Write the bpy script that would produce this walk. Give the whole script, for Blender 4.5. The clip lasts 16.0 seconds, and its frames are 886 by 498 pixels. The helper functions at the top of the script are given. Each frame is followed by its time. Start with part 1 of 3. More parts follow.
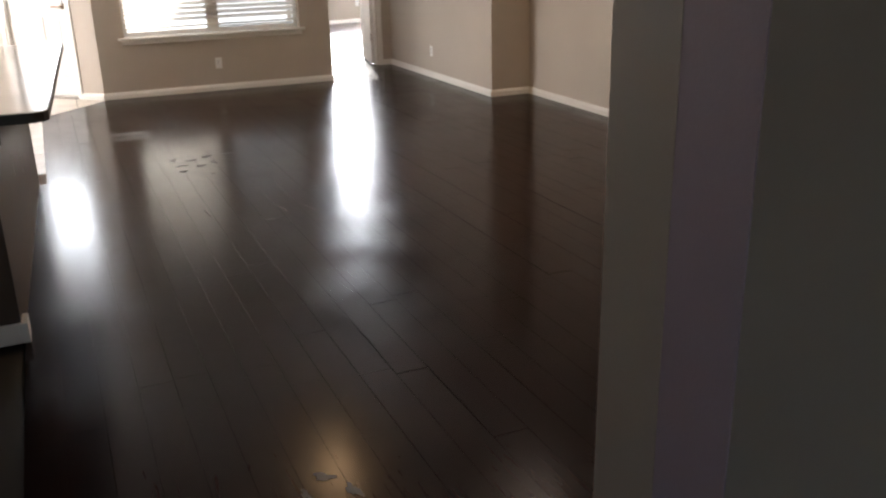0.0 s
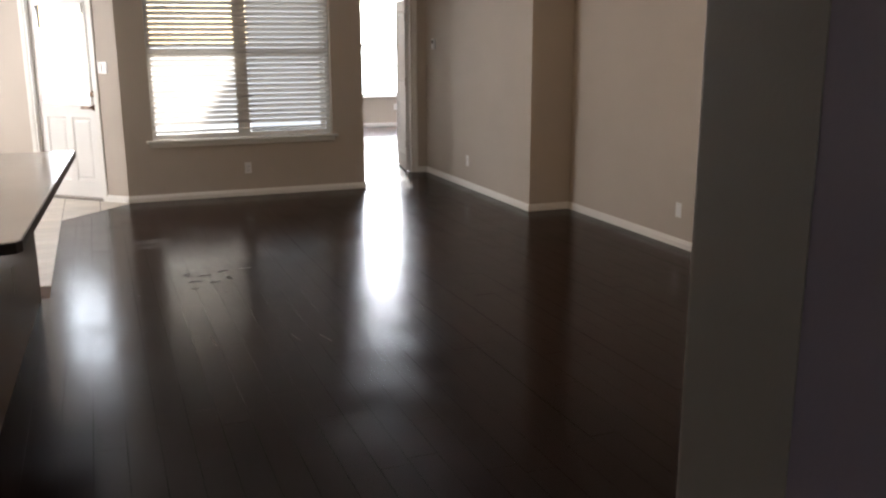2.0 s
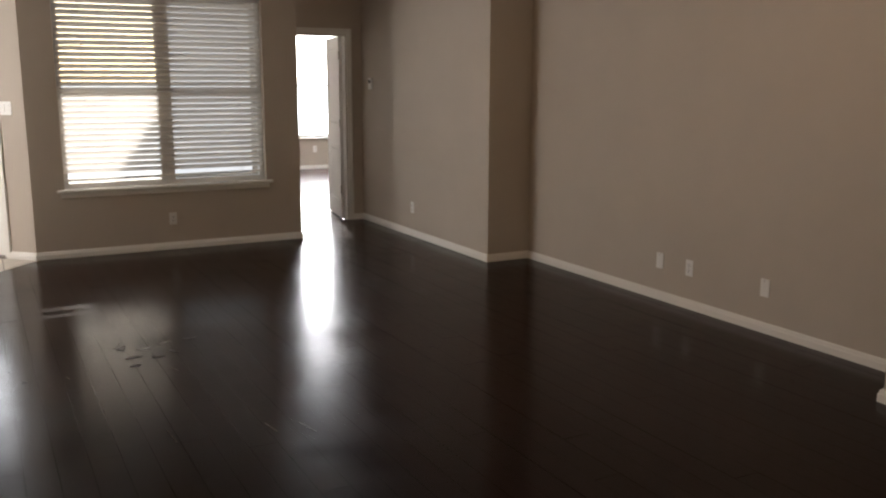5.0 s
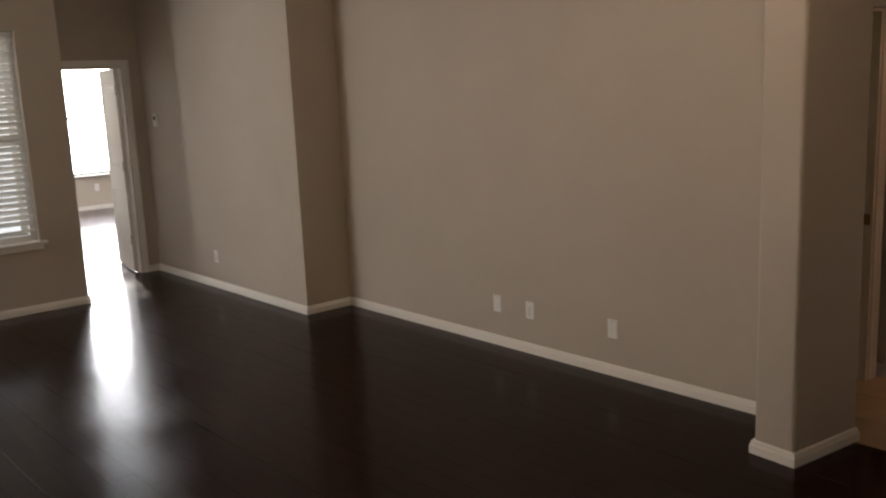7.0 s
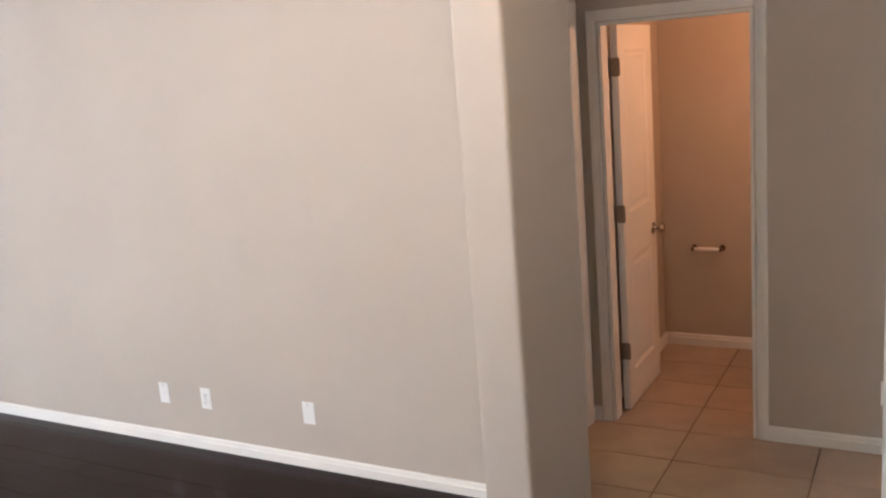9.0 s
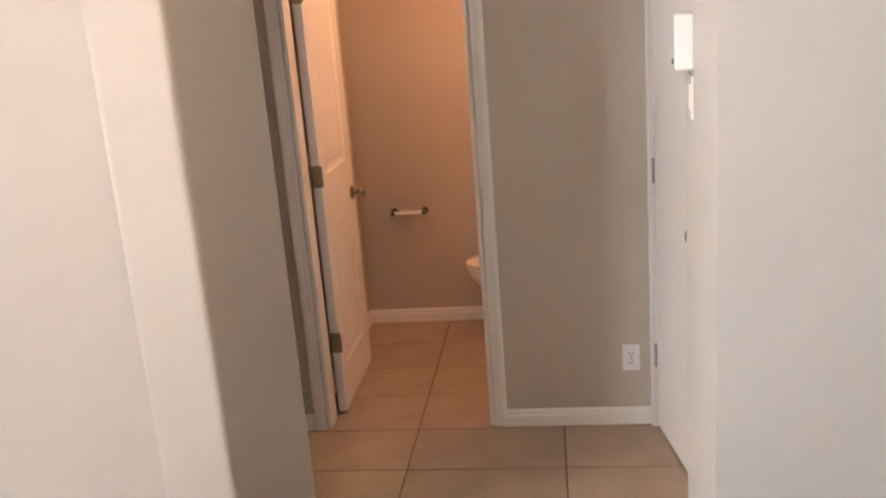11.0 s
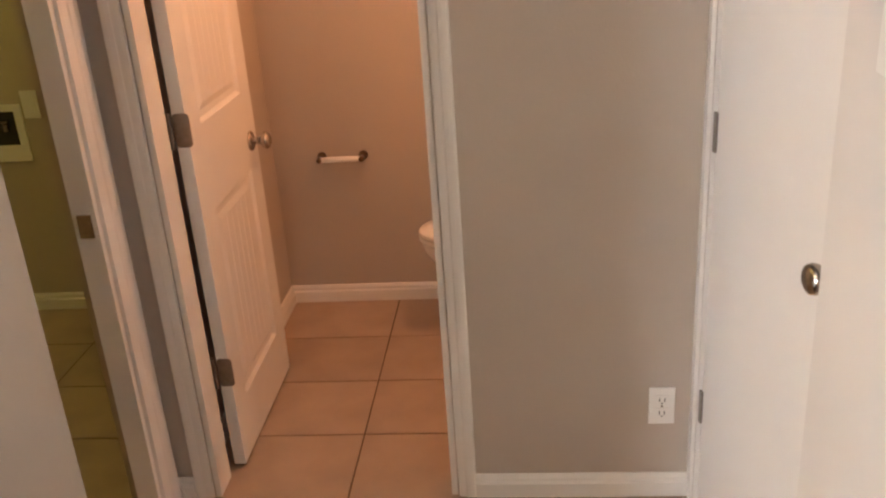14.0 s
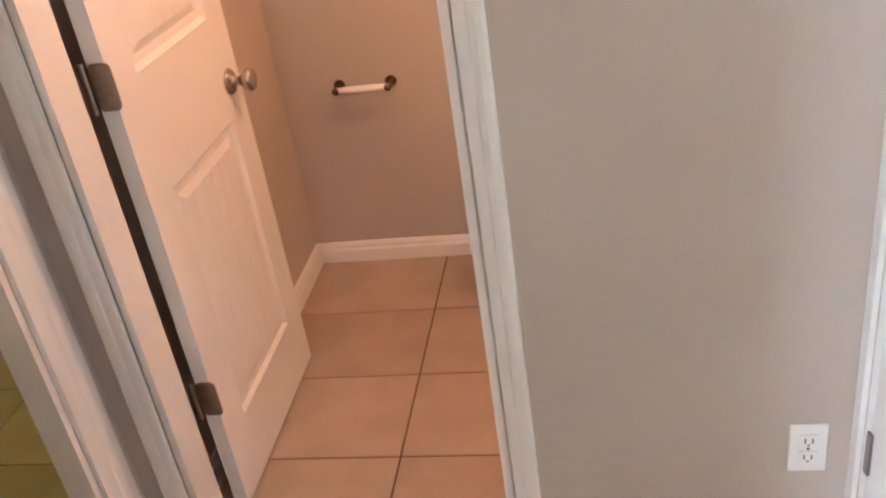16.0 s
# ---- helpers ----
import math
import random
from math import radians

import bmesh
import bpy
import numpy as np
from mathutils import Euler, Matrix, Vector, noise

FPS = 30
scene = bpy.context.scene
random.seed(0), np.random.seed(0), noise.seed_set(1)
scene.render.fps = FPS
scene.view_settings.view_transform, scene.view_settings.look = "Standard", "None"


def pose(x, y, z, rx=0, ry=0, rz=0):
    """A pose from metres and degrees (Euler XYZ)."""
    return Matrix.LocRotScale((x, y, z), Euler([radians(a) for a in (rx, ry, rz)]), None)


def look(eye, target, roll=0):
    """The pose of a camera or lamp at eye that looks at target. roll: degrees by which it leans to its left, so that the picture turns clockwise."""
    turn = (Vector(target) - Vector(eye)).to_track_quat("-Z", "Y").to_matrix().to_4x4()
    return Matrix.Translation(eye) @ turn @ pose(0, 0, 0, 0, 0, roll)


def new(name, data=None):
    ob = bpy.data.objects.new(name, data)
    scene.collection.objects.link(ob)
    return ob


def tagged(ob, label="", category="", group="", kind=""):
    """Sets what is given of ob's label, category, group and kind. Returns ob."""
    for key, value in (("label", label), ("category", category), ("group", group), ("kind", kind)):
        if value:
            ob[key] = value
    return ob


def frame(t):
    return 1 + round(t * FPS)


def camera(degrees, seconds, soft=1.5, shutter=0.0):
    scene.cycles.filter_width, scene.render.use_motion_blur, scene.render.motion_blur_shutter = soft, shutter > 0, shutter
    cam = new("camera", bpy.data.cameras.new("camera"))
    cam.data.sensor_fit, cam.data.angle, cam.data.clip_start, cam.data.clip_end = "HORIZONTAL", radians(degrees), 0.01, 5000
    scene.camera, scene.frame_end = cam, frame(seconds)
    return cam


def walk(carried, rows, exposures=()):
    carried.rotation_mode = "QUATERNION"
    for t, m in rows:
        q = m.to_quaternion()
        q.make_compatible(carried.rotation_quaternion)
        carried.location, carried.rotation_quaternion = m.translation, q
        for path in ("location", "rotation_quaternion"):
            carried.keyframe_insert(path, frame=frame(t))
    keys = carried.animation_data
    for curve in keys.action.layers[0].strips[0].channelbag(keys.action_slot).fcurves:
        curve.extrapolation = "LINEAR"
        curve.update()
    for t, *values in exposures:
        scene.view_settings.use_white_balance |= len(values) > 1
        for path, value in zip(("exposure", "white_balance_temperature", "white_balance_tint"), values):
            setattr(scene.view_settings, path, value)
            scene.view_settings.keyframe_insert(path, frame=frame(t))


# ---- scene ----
cam = camera(53.0, 16.0, soft=2.2)
PATH = [
    (0, (-4.336, -4.179, 1.514), (-3.59, -2.448, 0.846), -1.4),
    (0.5, (-4.246, -4.071, 1.515), (-3.532, -2.308, 0.897), -1.5),
    (1, (-4.172, -3.956, 1.51), (-3.474, -2.169, 0.943), -1.6),
    (1.5, (-4.094, -3.843, 1.55), (-3.408, -2.038, 1.031), -1.2),
    (2, (-4.097, -3.699, 1.57), (-3.397, -1.883, 1.109), -0.2),
    (2.5, (-4.177, -3.485, 1.568), (-3.449, -1.671, 1.144), 0.4),
    (3, (-4.191, -3.389, 1.579), (-3.448, -1.579, 1.164), 0.2),
    (5.5, (-4.304, -2.729, 1.554), (-3.319, -1.027, 1.192), -0.2),
    (6, (-4.192, -2.573, 1.579), (-3.137, -0.911, 1.224), -0.8),
    (6.5, (-4.019, -2.440, 1.613), (-2.885, -0.830, 1.263), -1.5),
    (7, (-4.021, -2.249, 1.745), (-2.74, -0.757, 1.378), -2.5),
    (7.5, (-3.949, -2.070, 1.953), (-2.541, -0.712, 1.536), -4.6),
    (8, (-3.782, -1.915, 1.906), (-2.256, -0.685, 1.51), -4.9),
    (8.5, (-3.489, -1.863, 1.906), (-1.883, -0.738, 1.51), -4.9),
    (9, (-3.227, -1.682, 1.877), (-1.515, -0.727, 1.478), -4.6),
    (9.5, (-2.984, -1.603, 1.814), (-1.19, -0.807, 1.431), -4.6),
    (10, (-2.824, -1.487, 1.708), (-0.947, -0.896, 1.349), -5.9),
    (12.5, (-1.685, -1.125, 1.683), (0.185, -1.142, 0.974), -0.9),
    (13, (-1.474, -1.144, 1.662), (0.39, -1.124, 0.935), -1.3),
    (13.5, (-1.29, -1.167, 1.65), (0.564, -1.073, 0.905), -2.6),
    (14, (-1.111, -1.186, 1.626), (0.734, -1.014, 0.872), -3.9),
    (14.5, (-0.926, -1.189, 1.614), (0.904, -0.952, 0.842), -5.4),
    (15, (-0.741, -1.177, 1.562), (1.072, -0.903, 0.764), -5.4),
    (15.5, (-0.539, -1.170, 1.563), (1.216, -0.862, 0.653), -6.4),
    (16, (-0.356, -1.189, 1.518), (1.364, -0.844, 0.557), -9.0),
]
EXPOSURES = [(0.0, 1.1, 6100, 12), (1.0, 0.55, 6100, 12), (2.0, 0.45, 6000, 12), (3.0, 0.05, 6000, 13), (5.5, 0.2, 6350, 12), (7.0, 0.35, 6300, 11), (8.0, 1.2, 5800, 11),
             (8.5, 1.55, 5450, 10), (9.0, 2.15, 5150, 9), (9.5, 2.4, 5050, 9), (10.0, 2.35, 5100, 9), (12.5, 2.9, 5550, 12), (13.0, 2.9, 5600, 12), (13.5, 2.6, 5700, 12), (14.0, 2.7, 5600, 11), (15.0, 2.65, 5700, 9), (15.5, 2.95, 5100, 9), (16.0, 3.3, 4700, 7)]
walk(cam, [(t, look(eye, target, roll)) for t, eye, target, roll in PATH], EXPOSURES)

# ---- light ----
world = bpy.data.worlds.new("world")
scene.world = world
world.use_nodes = True
wn = world.node_tree
sky = wn.nodes.new("ShaderNodeTexSky")
sky.sky_type = 'NISHITA'
sky.sun_disc = False
sky.sun_elevation = 0.32
sky.sun_rotation = 0.23
wn.links.new(sky.outputs[0], wn.nodes["Background"].inputs[0])
wn.nodes["Background"].inputs[1].default_value = 0.15


def lamp(name, kind, m, energy, colour=(1, 1, 1), size=(1, 1), radius=0.05):
    data = bpy.data.lights.new(name, kind)
    data.energy = energy
    data.color = colour
    if kind == 'AREA':
        data.shape = 'RECTANGLE'
        data.size, data.size_y = size
    elif kind == 'SUN':
        data.angle = radians(0.5)
    else:
        data.shadow_soft_size = radius
    ob = new(name, data)
    ob.matrix_world = m
    return ob


SUN_WAY = Vector((-0.235, -1.0, -0.335))
lamp("sun", 'SUN', look(Vector((0, 0, 20)), Vector((0, 0, 20)) + SUN_WAY), 5.0, (1.0, 0.93, 0.82))
# daylight standing in the openings
lamp("window_daylight", 'AREA', look((-2.71, 5.72, 1.45), (-2.71, 0, 1.2)), 6, (0.95, 0.97, 1.0), (1.7, 1.6))
lamp("bedroom_daylight", 'AREA', look((1.05, 12.35, 1.45), (1.05, 0, 1.2)), 300, (0.95, 0.97, 1.0), (1.5, 1.75))
lamp("door_daylight", 'AREA', look((-4.335, 6.012, 1.4), (-4.335 - 0.678, 6.012 - 0.735, 1.36)), 9, (0.9, 0.95, 1.0), (0.6, 0.9))
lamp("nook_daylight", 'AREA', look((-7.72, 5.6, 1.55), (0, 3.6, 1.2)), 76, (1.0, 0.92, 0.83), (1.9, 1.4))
lamp("entry_daylight", 'AREA', look((-5.2, -6.55, 1.5), (-3.0, 0, 1.2)), 0.7, (1.0, 0.97, 0.93), (1.2, 1.6))
lamp("ceiling_bulb", 'POINT', pose(-2.7, 1.95, 2.52), 2, (1.0, 0.66, 0.32), radius=0.07)
# next two: added fill lamps that brighten the hall walls, no known source
lamp("hall_fill", 'POINT', pose(-1.6, 0.6, 2.5), 2.8, (1.0, 0.94, 0.88), radius=0.14)
lamp("passage_fill", 'POINT', pose(-1.3, -0.7, 2.5), 1.2, (1.0, 0.94, 0.88), radius=0.1)
lamp("bath_bulb", 'POINT', pose(1.5, -1.27, 2.0), 5.0, (1.0, 0.43, 0.17), radius=0.045)
lamp("laundry_bulb", 'POINT', pose(1.2, 1.2, 2.55), 2.6, (1.0, 0.74, 0.16), radius=0.06)


# ---- materials ----
def material(name):
    m = bpy.data.materials.new(name)
    m.use_nodes = True
    return m, m.node_tree, m.node_tree.nodes["Principled BSDF"]


def noise_tex(nt, scale, detail=4, where="Object", stretch=None):
    tc = nt.nodes.new("ShaderNodeTexCoord")
    n = nt.nodes.new("ShaderNodeTexNoise")
    n.inputs["Scale"].default_value = scale
    n.inputs["Detail"].default_value = detail
    if stretch:
        mp = nt.nodes.new("ShaderNodeMapping")
        mp.inputs["Scale"].default_value = stretch
        nt.links.new(tc.outputs[where], mp.inputs[0])
        nt.links.new(mp.outputs[0], n.inputs["Vector"])
    else:
        nt.links.new(tc.outputs[where], n.inputs["Vector"])
    return n


def ramp(nt, src, stops):
    r = nt.nodes.new("ShaderNodeValToRGB")
    el = r.color_ramp.elements
    while len(el) < len(stops):
        el.new(0.5)
    for e, (p, c) in zip(el, stops):
        e.position = p
        e.color = (*c, 1) if len(c) == 3 else c
    nt.links.new(src, r.inputs[0])
    return r


def bump(nt, bsdf, src, strength, distance):
    b = nt.nodes.new("ShaderNodeBump")
    b.inputs["Strength"].default_value = strength
    b.inputs["Distance"].default_value = distance
    nt.links.new(src, b.inputs["Height"])
    nt.links.new(b.outputs[0], bsdf.inputs["Normal"])


def paint(name, colour, rough=0.6, vary=0.05, grain=140.0, relief=0.25, depth=0.002):
    m, nt, b = material(name)
    big = noise_tex(nt, 1.6, 5)
    c = Vector(colour)
    r = ramp(nt, big.outputs[0], [(0.3, tuple(c * (1 - vary))), (0.7, tuple(c * (1 + vary)))])
    nt.links.new(r.outputs[0], b.inputs["Base Color"])
    b.inputs["Roughness"].default_value = rough
    fine = noise_tex(nt, grain, 3)
    bump(nt, b, fine.outputs[0], relief, depth)
    return m


def metal(name, colour, rough=0.3):
    m, nt, b = material(name)
    b.inputs["Metallic"].default_value = 1.0
    n = noise_tex(nt, 60, 3)
    c = Vector(colour)
    r = ramp(nt, n.outputs[0], [(0.3, tuple(c * 0.85)), (0.7, tuple(c * 1.1))])
    nt.links.new(r.outputs[0], b.inputs["Base Color"])
    b.inputs["Roughness"].default_value = rough
    return m


def wood_floor():
    m, nt, b = material("dark_wood")
    info = nt.nodes.new("ShaderNodeObjectInfo")
    geo = nt.nodes.new("ShaderNodeNewGeometry")
    mp = nt.nodes.new("ShaderNodeMapping")
    mp.inputs["Scale"].default_value = (34, 2.2, 34)
    nt.links.new(geo.outputs["Position"], mp.inputs[0])
    n = nt.nodes.new("ShaderNodeTexNoise")
    n.inputs["Scale"].default_value = 1.0
    n.inputs["Detail"].default_value = 7
    n.inputs["Distortion"].default_value = 1.2
    nt.links.new(mp.outputs[0], n.inputs["Vector"])
    r = ramp(nt, n.outputs[0], [(0.25, (0.009, 0.0034, 0.0030)), (0.6, (0.014, 0.0055, 0.0048)), (0.85, (0.023, 0.009, 0.0075))])
    add = nt.nodes.new("ShaderNodeMath")
    add.operation = 'ADD'
    nt.links.new(info.outputs["Random"], add.inputs[0])
    nt.links.new(geo.outputs["Random Per Island"], add.inputs[1])
    fr = nt.nodes.new("ShaderNodeMath")
    fr.operation = 'FRACT'
    nt.links.new(add.outputs[0], fr.inputs[0])
    mr = nt.nodes.new("ShaderNodeMapRange")
    mr.inputs["To Min"].default_value = 0.9
    mr.inputs["To Max"].default_value = 1.12
    nt.links.new(fr.outputs[0], mr.inputs["Value"])
    hs = nt.nodes.new("ShaderNodeHueSaturation")
    nt.links.new(mr.outputs[0], hs.inputs["Value"])
    nt.links.new(r.outputs[0], hs.inputs["Color"])
    nt.links.new(hs.outputs[0], b.inputs["Base Color"])
    # scuffs and smears in the finish
    sm = nt.nodes.new("ShaderNodeTexNoise")
    sm.inputs["Scale"].default_value = 2.6
    sm.inputs["Detail"].default_value = 9
    nt.links.new(geo.outputs["Position"], sm.inputs["Vector"])
    rr = ramp(nt, sm.outputs[0], [(0.25, (0.14,) * 3), (0.75, (0.25,) * 3)])
    nt.links.new(rr.outputs[0], b.inputs["Roughness"])
    b.inputs["Specular IOR Level"].default_value = 0.11
    b.inputs["Specular Tint"].default_value = (1.0, 0.86, 0.83, 1)
    wav = nt.nodes.new("ShaderNodeTexNoise")
    wav.inputs["Scale"].default_value = 7
    nt.links.new(geo.outputs["Position"], wav.inputs["Vector"])
    bump(nt, b, wav.outputs[0], 0.06, 0.003)
    return m


def tile_mat(name, colour):
    m, nt, b = material(name)
    info = nt.nodes.new("ShaderNodeObjectInfo")
    geo = nt.nodes.new("ShaderNodeNewGeometry")
    n = noise_tex(nt, 5, 8)
    c = Vector(colour)
    r = ramp(nt, n.outputs[0], [(0.3, tuple(c * 0.86)), (0.55, tuple(c)), (0.75, tuple(c * 1.1))])
    add = nt.nodes.new("ShaderNodeMath")
    nt.links.new(info.outputs["Random"], add.inputs[0])
    nt.links.new(geo.outputs["Random Per Island"], add.inputs[1])
    fr = nt.nodes.new("ShaderNodeMath")
    fr.operation = 'FRACT'
    nt.links.new(add.outputs[0], fr.inputs[0])
    mr = nt.nodes.new("ShaderNodeMapRange")
    mr.inputs["To Min"].default_value = 0.93
    mr.inputs["To Max"].default_value = 1.07
    nt.links.new(fr.outputs[0], mr.inputs["Value"])
    hs = nt.nodes.new("ShaderNodeHueSaturation")
    nt.links.new(mr.outputs[0], hs.inputs["Value"])
    nt.links.new(r.outputs[0], hs.inputs["Color"])
    nt.links.new(hs.outputs[0], b.inputs["Base Color"])
    b.inputs["Roughness"].default_value = 0.42
    f = noise_tex(nt, 40, 4)
    bump(nt, b, f.outputs[0], 0.15, 0.002)
    return m


def glass_mat():
    m, nt, b = material("glass")
    b.inputs["Base Color"].default_value = (0.96, 0.98, 0.98, 1)
    b.inputs["Roughness"].default_value = 0.02
    b.inputs["Transmission Weight"].default_value = 1.0
    b.inputs["IOR"].default_value = 1.1
    return m


def slat_mat():
    m, nt, b = material("blind_vinyl")
    n = noise_tex(nt, 6, 4, "Object", (1, 20, 20))
    r = ramp(nt, n.outputs[0], [(0.3, (0.74, 0.71, 0.66)), (0.7, (0.82, 0.79, 0.74))])
    nt.links.new(r.outputs[0], b.inputs["Base Color"])
    b.inputs["Roughness"].default_value = 0.45
    tr = nt.nodes.new("ShaderNodeBsdfTranslucent")
    tr.inputs[0].default_value = (0.96, 0.94, 0.91, 1)
    mix = nt.nodes.new("ShaderNodeMixShader")
    mix.inputs[0].default_value = 0.5
    out = nt.nodes["Material Output"]
    nt.links.new(b.outputs[0], mix.inputs[1])
    nt.links.new(tr.outputs[0], mix.inputs[2])
    nt.links.new(mix.outputs[0], out.inputs[0])
    return m


def glow(name, colour, strength):
    m, nt, b = material(name)
    b.inputs["Base Color"].default_value = (0.9, 0.85, 0.75, 1)
    b.inputs["Emission Color"].default_value = (*colour, 1)
    b.inputs["Emission Strength"].default_value = strength
    return m


WALL = paint("greige_wall_paint", (0.50, 0.44, 0.375), 0.62, 0.03, 110, 0.3, 0.002)
PALE = paint("pale_wall_paint", (0.74, 0.72, 0.695), 0.5, 0.02, 110, 0.2, 0.0015)
# the deep shade on one strip of entry wall, put into the base colour
MAUVE_SHADE = paint("mauve_shade_on_wall", (0.48, 0.39, 0.47), 0.6, 0.04, 110, 0.3, 0.002)
CEIL = paint("ceiling_paint", (0.78, 0.76, 0.72), 0.8, 0.03, 60, 0.5, 0.004)
TRIM = paint("white_trim_paint", (0.80, 0.78, 0.74), 0.35, 0.015, 50, 0.03, 0.0006)
DOORP = paint("white_door_paint", (0.80, 0.785, 0.755), 0.38, 0.03, 70, 0.08, 0.001)
PLASTIC = paint("white_plastic", (0.82, 0.81, 0.79), 0.3, 0.02, 30, 0.03, 0.0005)
SLOT = paint("dark_slot", (0.03, 0.03, 0.03), 0.5, 0.1)
NICKEL = metal("satin_nickel", (0.46, 0.41, 0.35), 0.25)
HINGE = metal("hinge_steel", (0.30, 0.27, 0.24), 0.42)
BRONZE = metal("dark_bronze", (0.15, 0.105, 0.075), 0.35)
WOOD = wood_floor()
GAP = paint("floor_gap", (0.008, 0.006, 0.005), 0.7, 0.2)
TILE = tile_mat("beige_floor_tile", (0.42, 0.315, 0.235))
KTILE = tile_mat("pale_kitchen_tile", (0.62, 0.56, 0.48))
GROUT = paint("grout", (0.13, 0.085, 0.06), 0.9, 0.15, 90)
PORCELAIN = paint("porcelain", (0.84, 0.83, 0.80), 0.12, 0.01, 10, 0.01, 0.0003)
GLASS = glass_mat()
SLAT = slat_mat()
LAMINATE = paint("pale_counter_laminate", (0.82, 0.79, 0.72), 0.10, 0.05, 200, 0.02, 0.0004)
EDGE = paint("dark_counter_edge", (0.035, 0.028, 0.024), 0.3, 0.2)
CABWOOD = paint("brown_cabinet_panel", (0.09, 0.06, 0.042), 0.4, 0.2, 40, 0.1, 0.001)
SCRATCH = paint("bare_scratch", (0.55, 0.50, 0.44), 0.7, 0.1)
SCUFF = paint("floor_scuff", (0.12, 0.10, 0.085), 0.6, 0.2)
CONCRETE = paint("patio_concrete", (0.42, 0.40, 0.37), 0.9, 0.15, 30, 0.4, 0.004)
BRICK = paint("outside_stucco", (0.66, 0.64, 0.61), 0.85, 0.1, 60, 0.5, 0.004)
BULB = glow("warm_glass", (1.0, 0.62, 0.3), 9.0)
VINYL = paint("vinyl_frame", (0.8, 0.79, 0.77), 0.4, 0.02)


# ---- mesh helpers ----
def box(bm, lo, hi, m=None, bevel=0.0):
    r = bmesh.ops.create_cube(bm, size=1.0)
    size = [b - a for a, b in zip(lo, hi)]
    mid = [(a + b) / 2 for a, b in zip(lo, hi)]
    vs = r["verts"]
    bmesh.ops.scale(bm, vec=size, verts=vs)
    bmesh.ops.translate(bm, vec=mid, verts=vs)
    if bevel:
        es = list({e for v in vs for e in v.link_edges})
        made = bmesh.ops.bevel(bm, geom=es, offset=bevel, segments=2, affect='EDGES', profile=0.5)
        vs = list({v for f in made["faces"] for v in f.verts} | {v for v in vs if v.is_valid})
    if m is not None:
        bmesh.ops.transform(bm, matrix=m, verts=vs)
    return vs


def boxes(*spans, bevel=0.0):
    bm = bmesh.new()
    for lo, hi in spans:
        box(bm, lo, hi, None, bevel)
    return bm


def turned(profile, steps=28):
    """A solid of revolution about z from (radius, height) pairs."""
    bm = bmesh.new()
    rings = []
    for r, z in profile:
        rings.append([bm.verts.new((max(r, 1e-4) * math.cos(2 * math.pi * i / steps), max(r, 1e-4) * math.sin(2 * math.pi * i / steps), z)) for i in range(steps)])
    for a, b in zip(rings, rings[1:]):
        for i in range(steps):
            k = (i + 1) % steps
            bm.faces.new((a[i], a[k], b[k], b[i]))
    bm.faces.new(list(reversed(rings[0])))
    bm.faces.new(rings[-1])
    return bm


def profile_run(points, profile):
    """A moulding along a plan line; profile: (out, up) pairs, out to the left of the line's run."""
    bm = bmesh.new()
    n = len(points)
    rings = []
    for i, p in enumerate(points):
        p = Vector((p[0], p[1]))
        outs = []
        if i > 0:
            d = (p - Vector(points[i - 1][:2])).normalized()
            outs.append(Vector((-d.y, d.x)))
        if i < n - 1:
            d = (Vector(points[i + 1][:2]) - p).normalized()
            outs.append(Vector((-d.y, d.x)))
        o = outs[0] if len(outs) == 1 else (outs[0] + outs[1]) / (1 + outs[0].dot(outs[1]))
        rings.append([bm.verts.new((p.x + o.x * a, p.y + o.y * a, b)) for a, b in profile])
    k = len(profile)
    for a, b in zip(rings, rings[1:]):
        for i in range(k):
            j = (i + 1) % k
            bm.faces.new((a[i], b[i], b[j], a[j]))
    bm.faces.new(rings[0])
    bm.faces.new(list(reversed(rings[-1])))
    bmesh.ops.recalc_face_normals(bm, faces=bm.faces)
    return bm


def mesh(name, bm, mat, smooth=False):
    me = bpy.data.meshes.new(name)
    bmesh.ops.recalc_face_normals(bm, faces=bm.faces)
    bm.to_mesh(me)
    bm.free()
    me.materials.append(mat)
    if smooth:
        for p in me.polygons:
            p.use_smooth = True
    return me


def part(name, bm, mat, parent=None, label="", m=None, smooth=False):
    ob = new(name, mesh(name, bm, mat, smooth))
    if parent is not None:
        ob.parent = parent
    if m is not None:
        ob.matrix_basis = m
    if label:
        ob["label"] = label
    return ob


def base(name, m, label, category, group="", kind=""):
    ob = new(name)
    ob.empty_display_size = 0.1
    ob.matrix_basis = m
    return tagged(ob, label, category, group, kind)


def structure(name, bm, mat, label, category):
    return tagged(part(name, bm, mat), label, category, kind="structure")


def prism(points, z0, z1):
    bm = bmesh.new()
    lo = [bm.verts.new((x, y, z0)) for x, y in points]
    hi = [bm.verts.new((x, y, z1)) for x, y in points]
    bm.faces.new(lo)
    bm.faces.new(hi)
    for i in range(len(points)):
        k = (i + 1) % len(points)
        bm.faces.new((lo[i], lo[k], hi[k], hi[i]))
    return bm


def rounded_wall(points, radius, corners, height):
    """A wall on a plan of points whose first corners are rounded off like plaster over bullnose bead."""
    plan = []
    for i, p in enumerate(points):
        if i >= corners:
            plan.append(p)
            continue
        p = Vector(p)
        a, b = (Vector(points[i - 1]) - p).normalized(), (Vector(points[(i + 1) % len(points)]) - p).normalized()
        for k in range(6):
            u = k / 5
            plan.append(tuple(p + a * radius * (1 - u) ** 2 + b * radius * u ** 2))
    return prism(plan, 0, height)


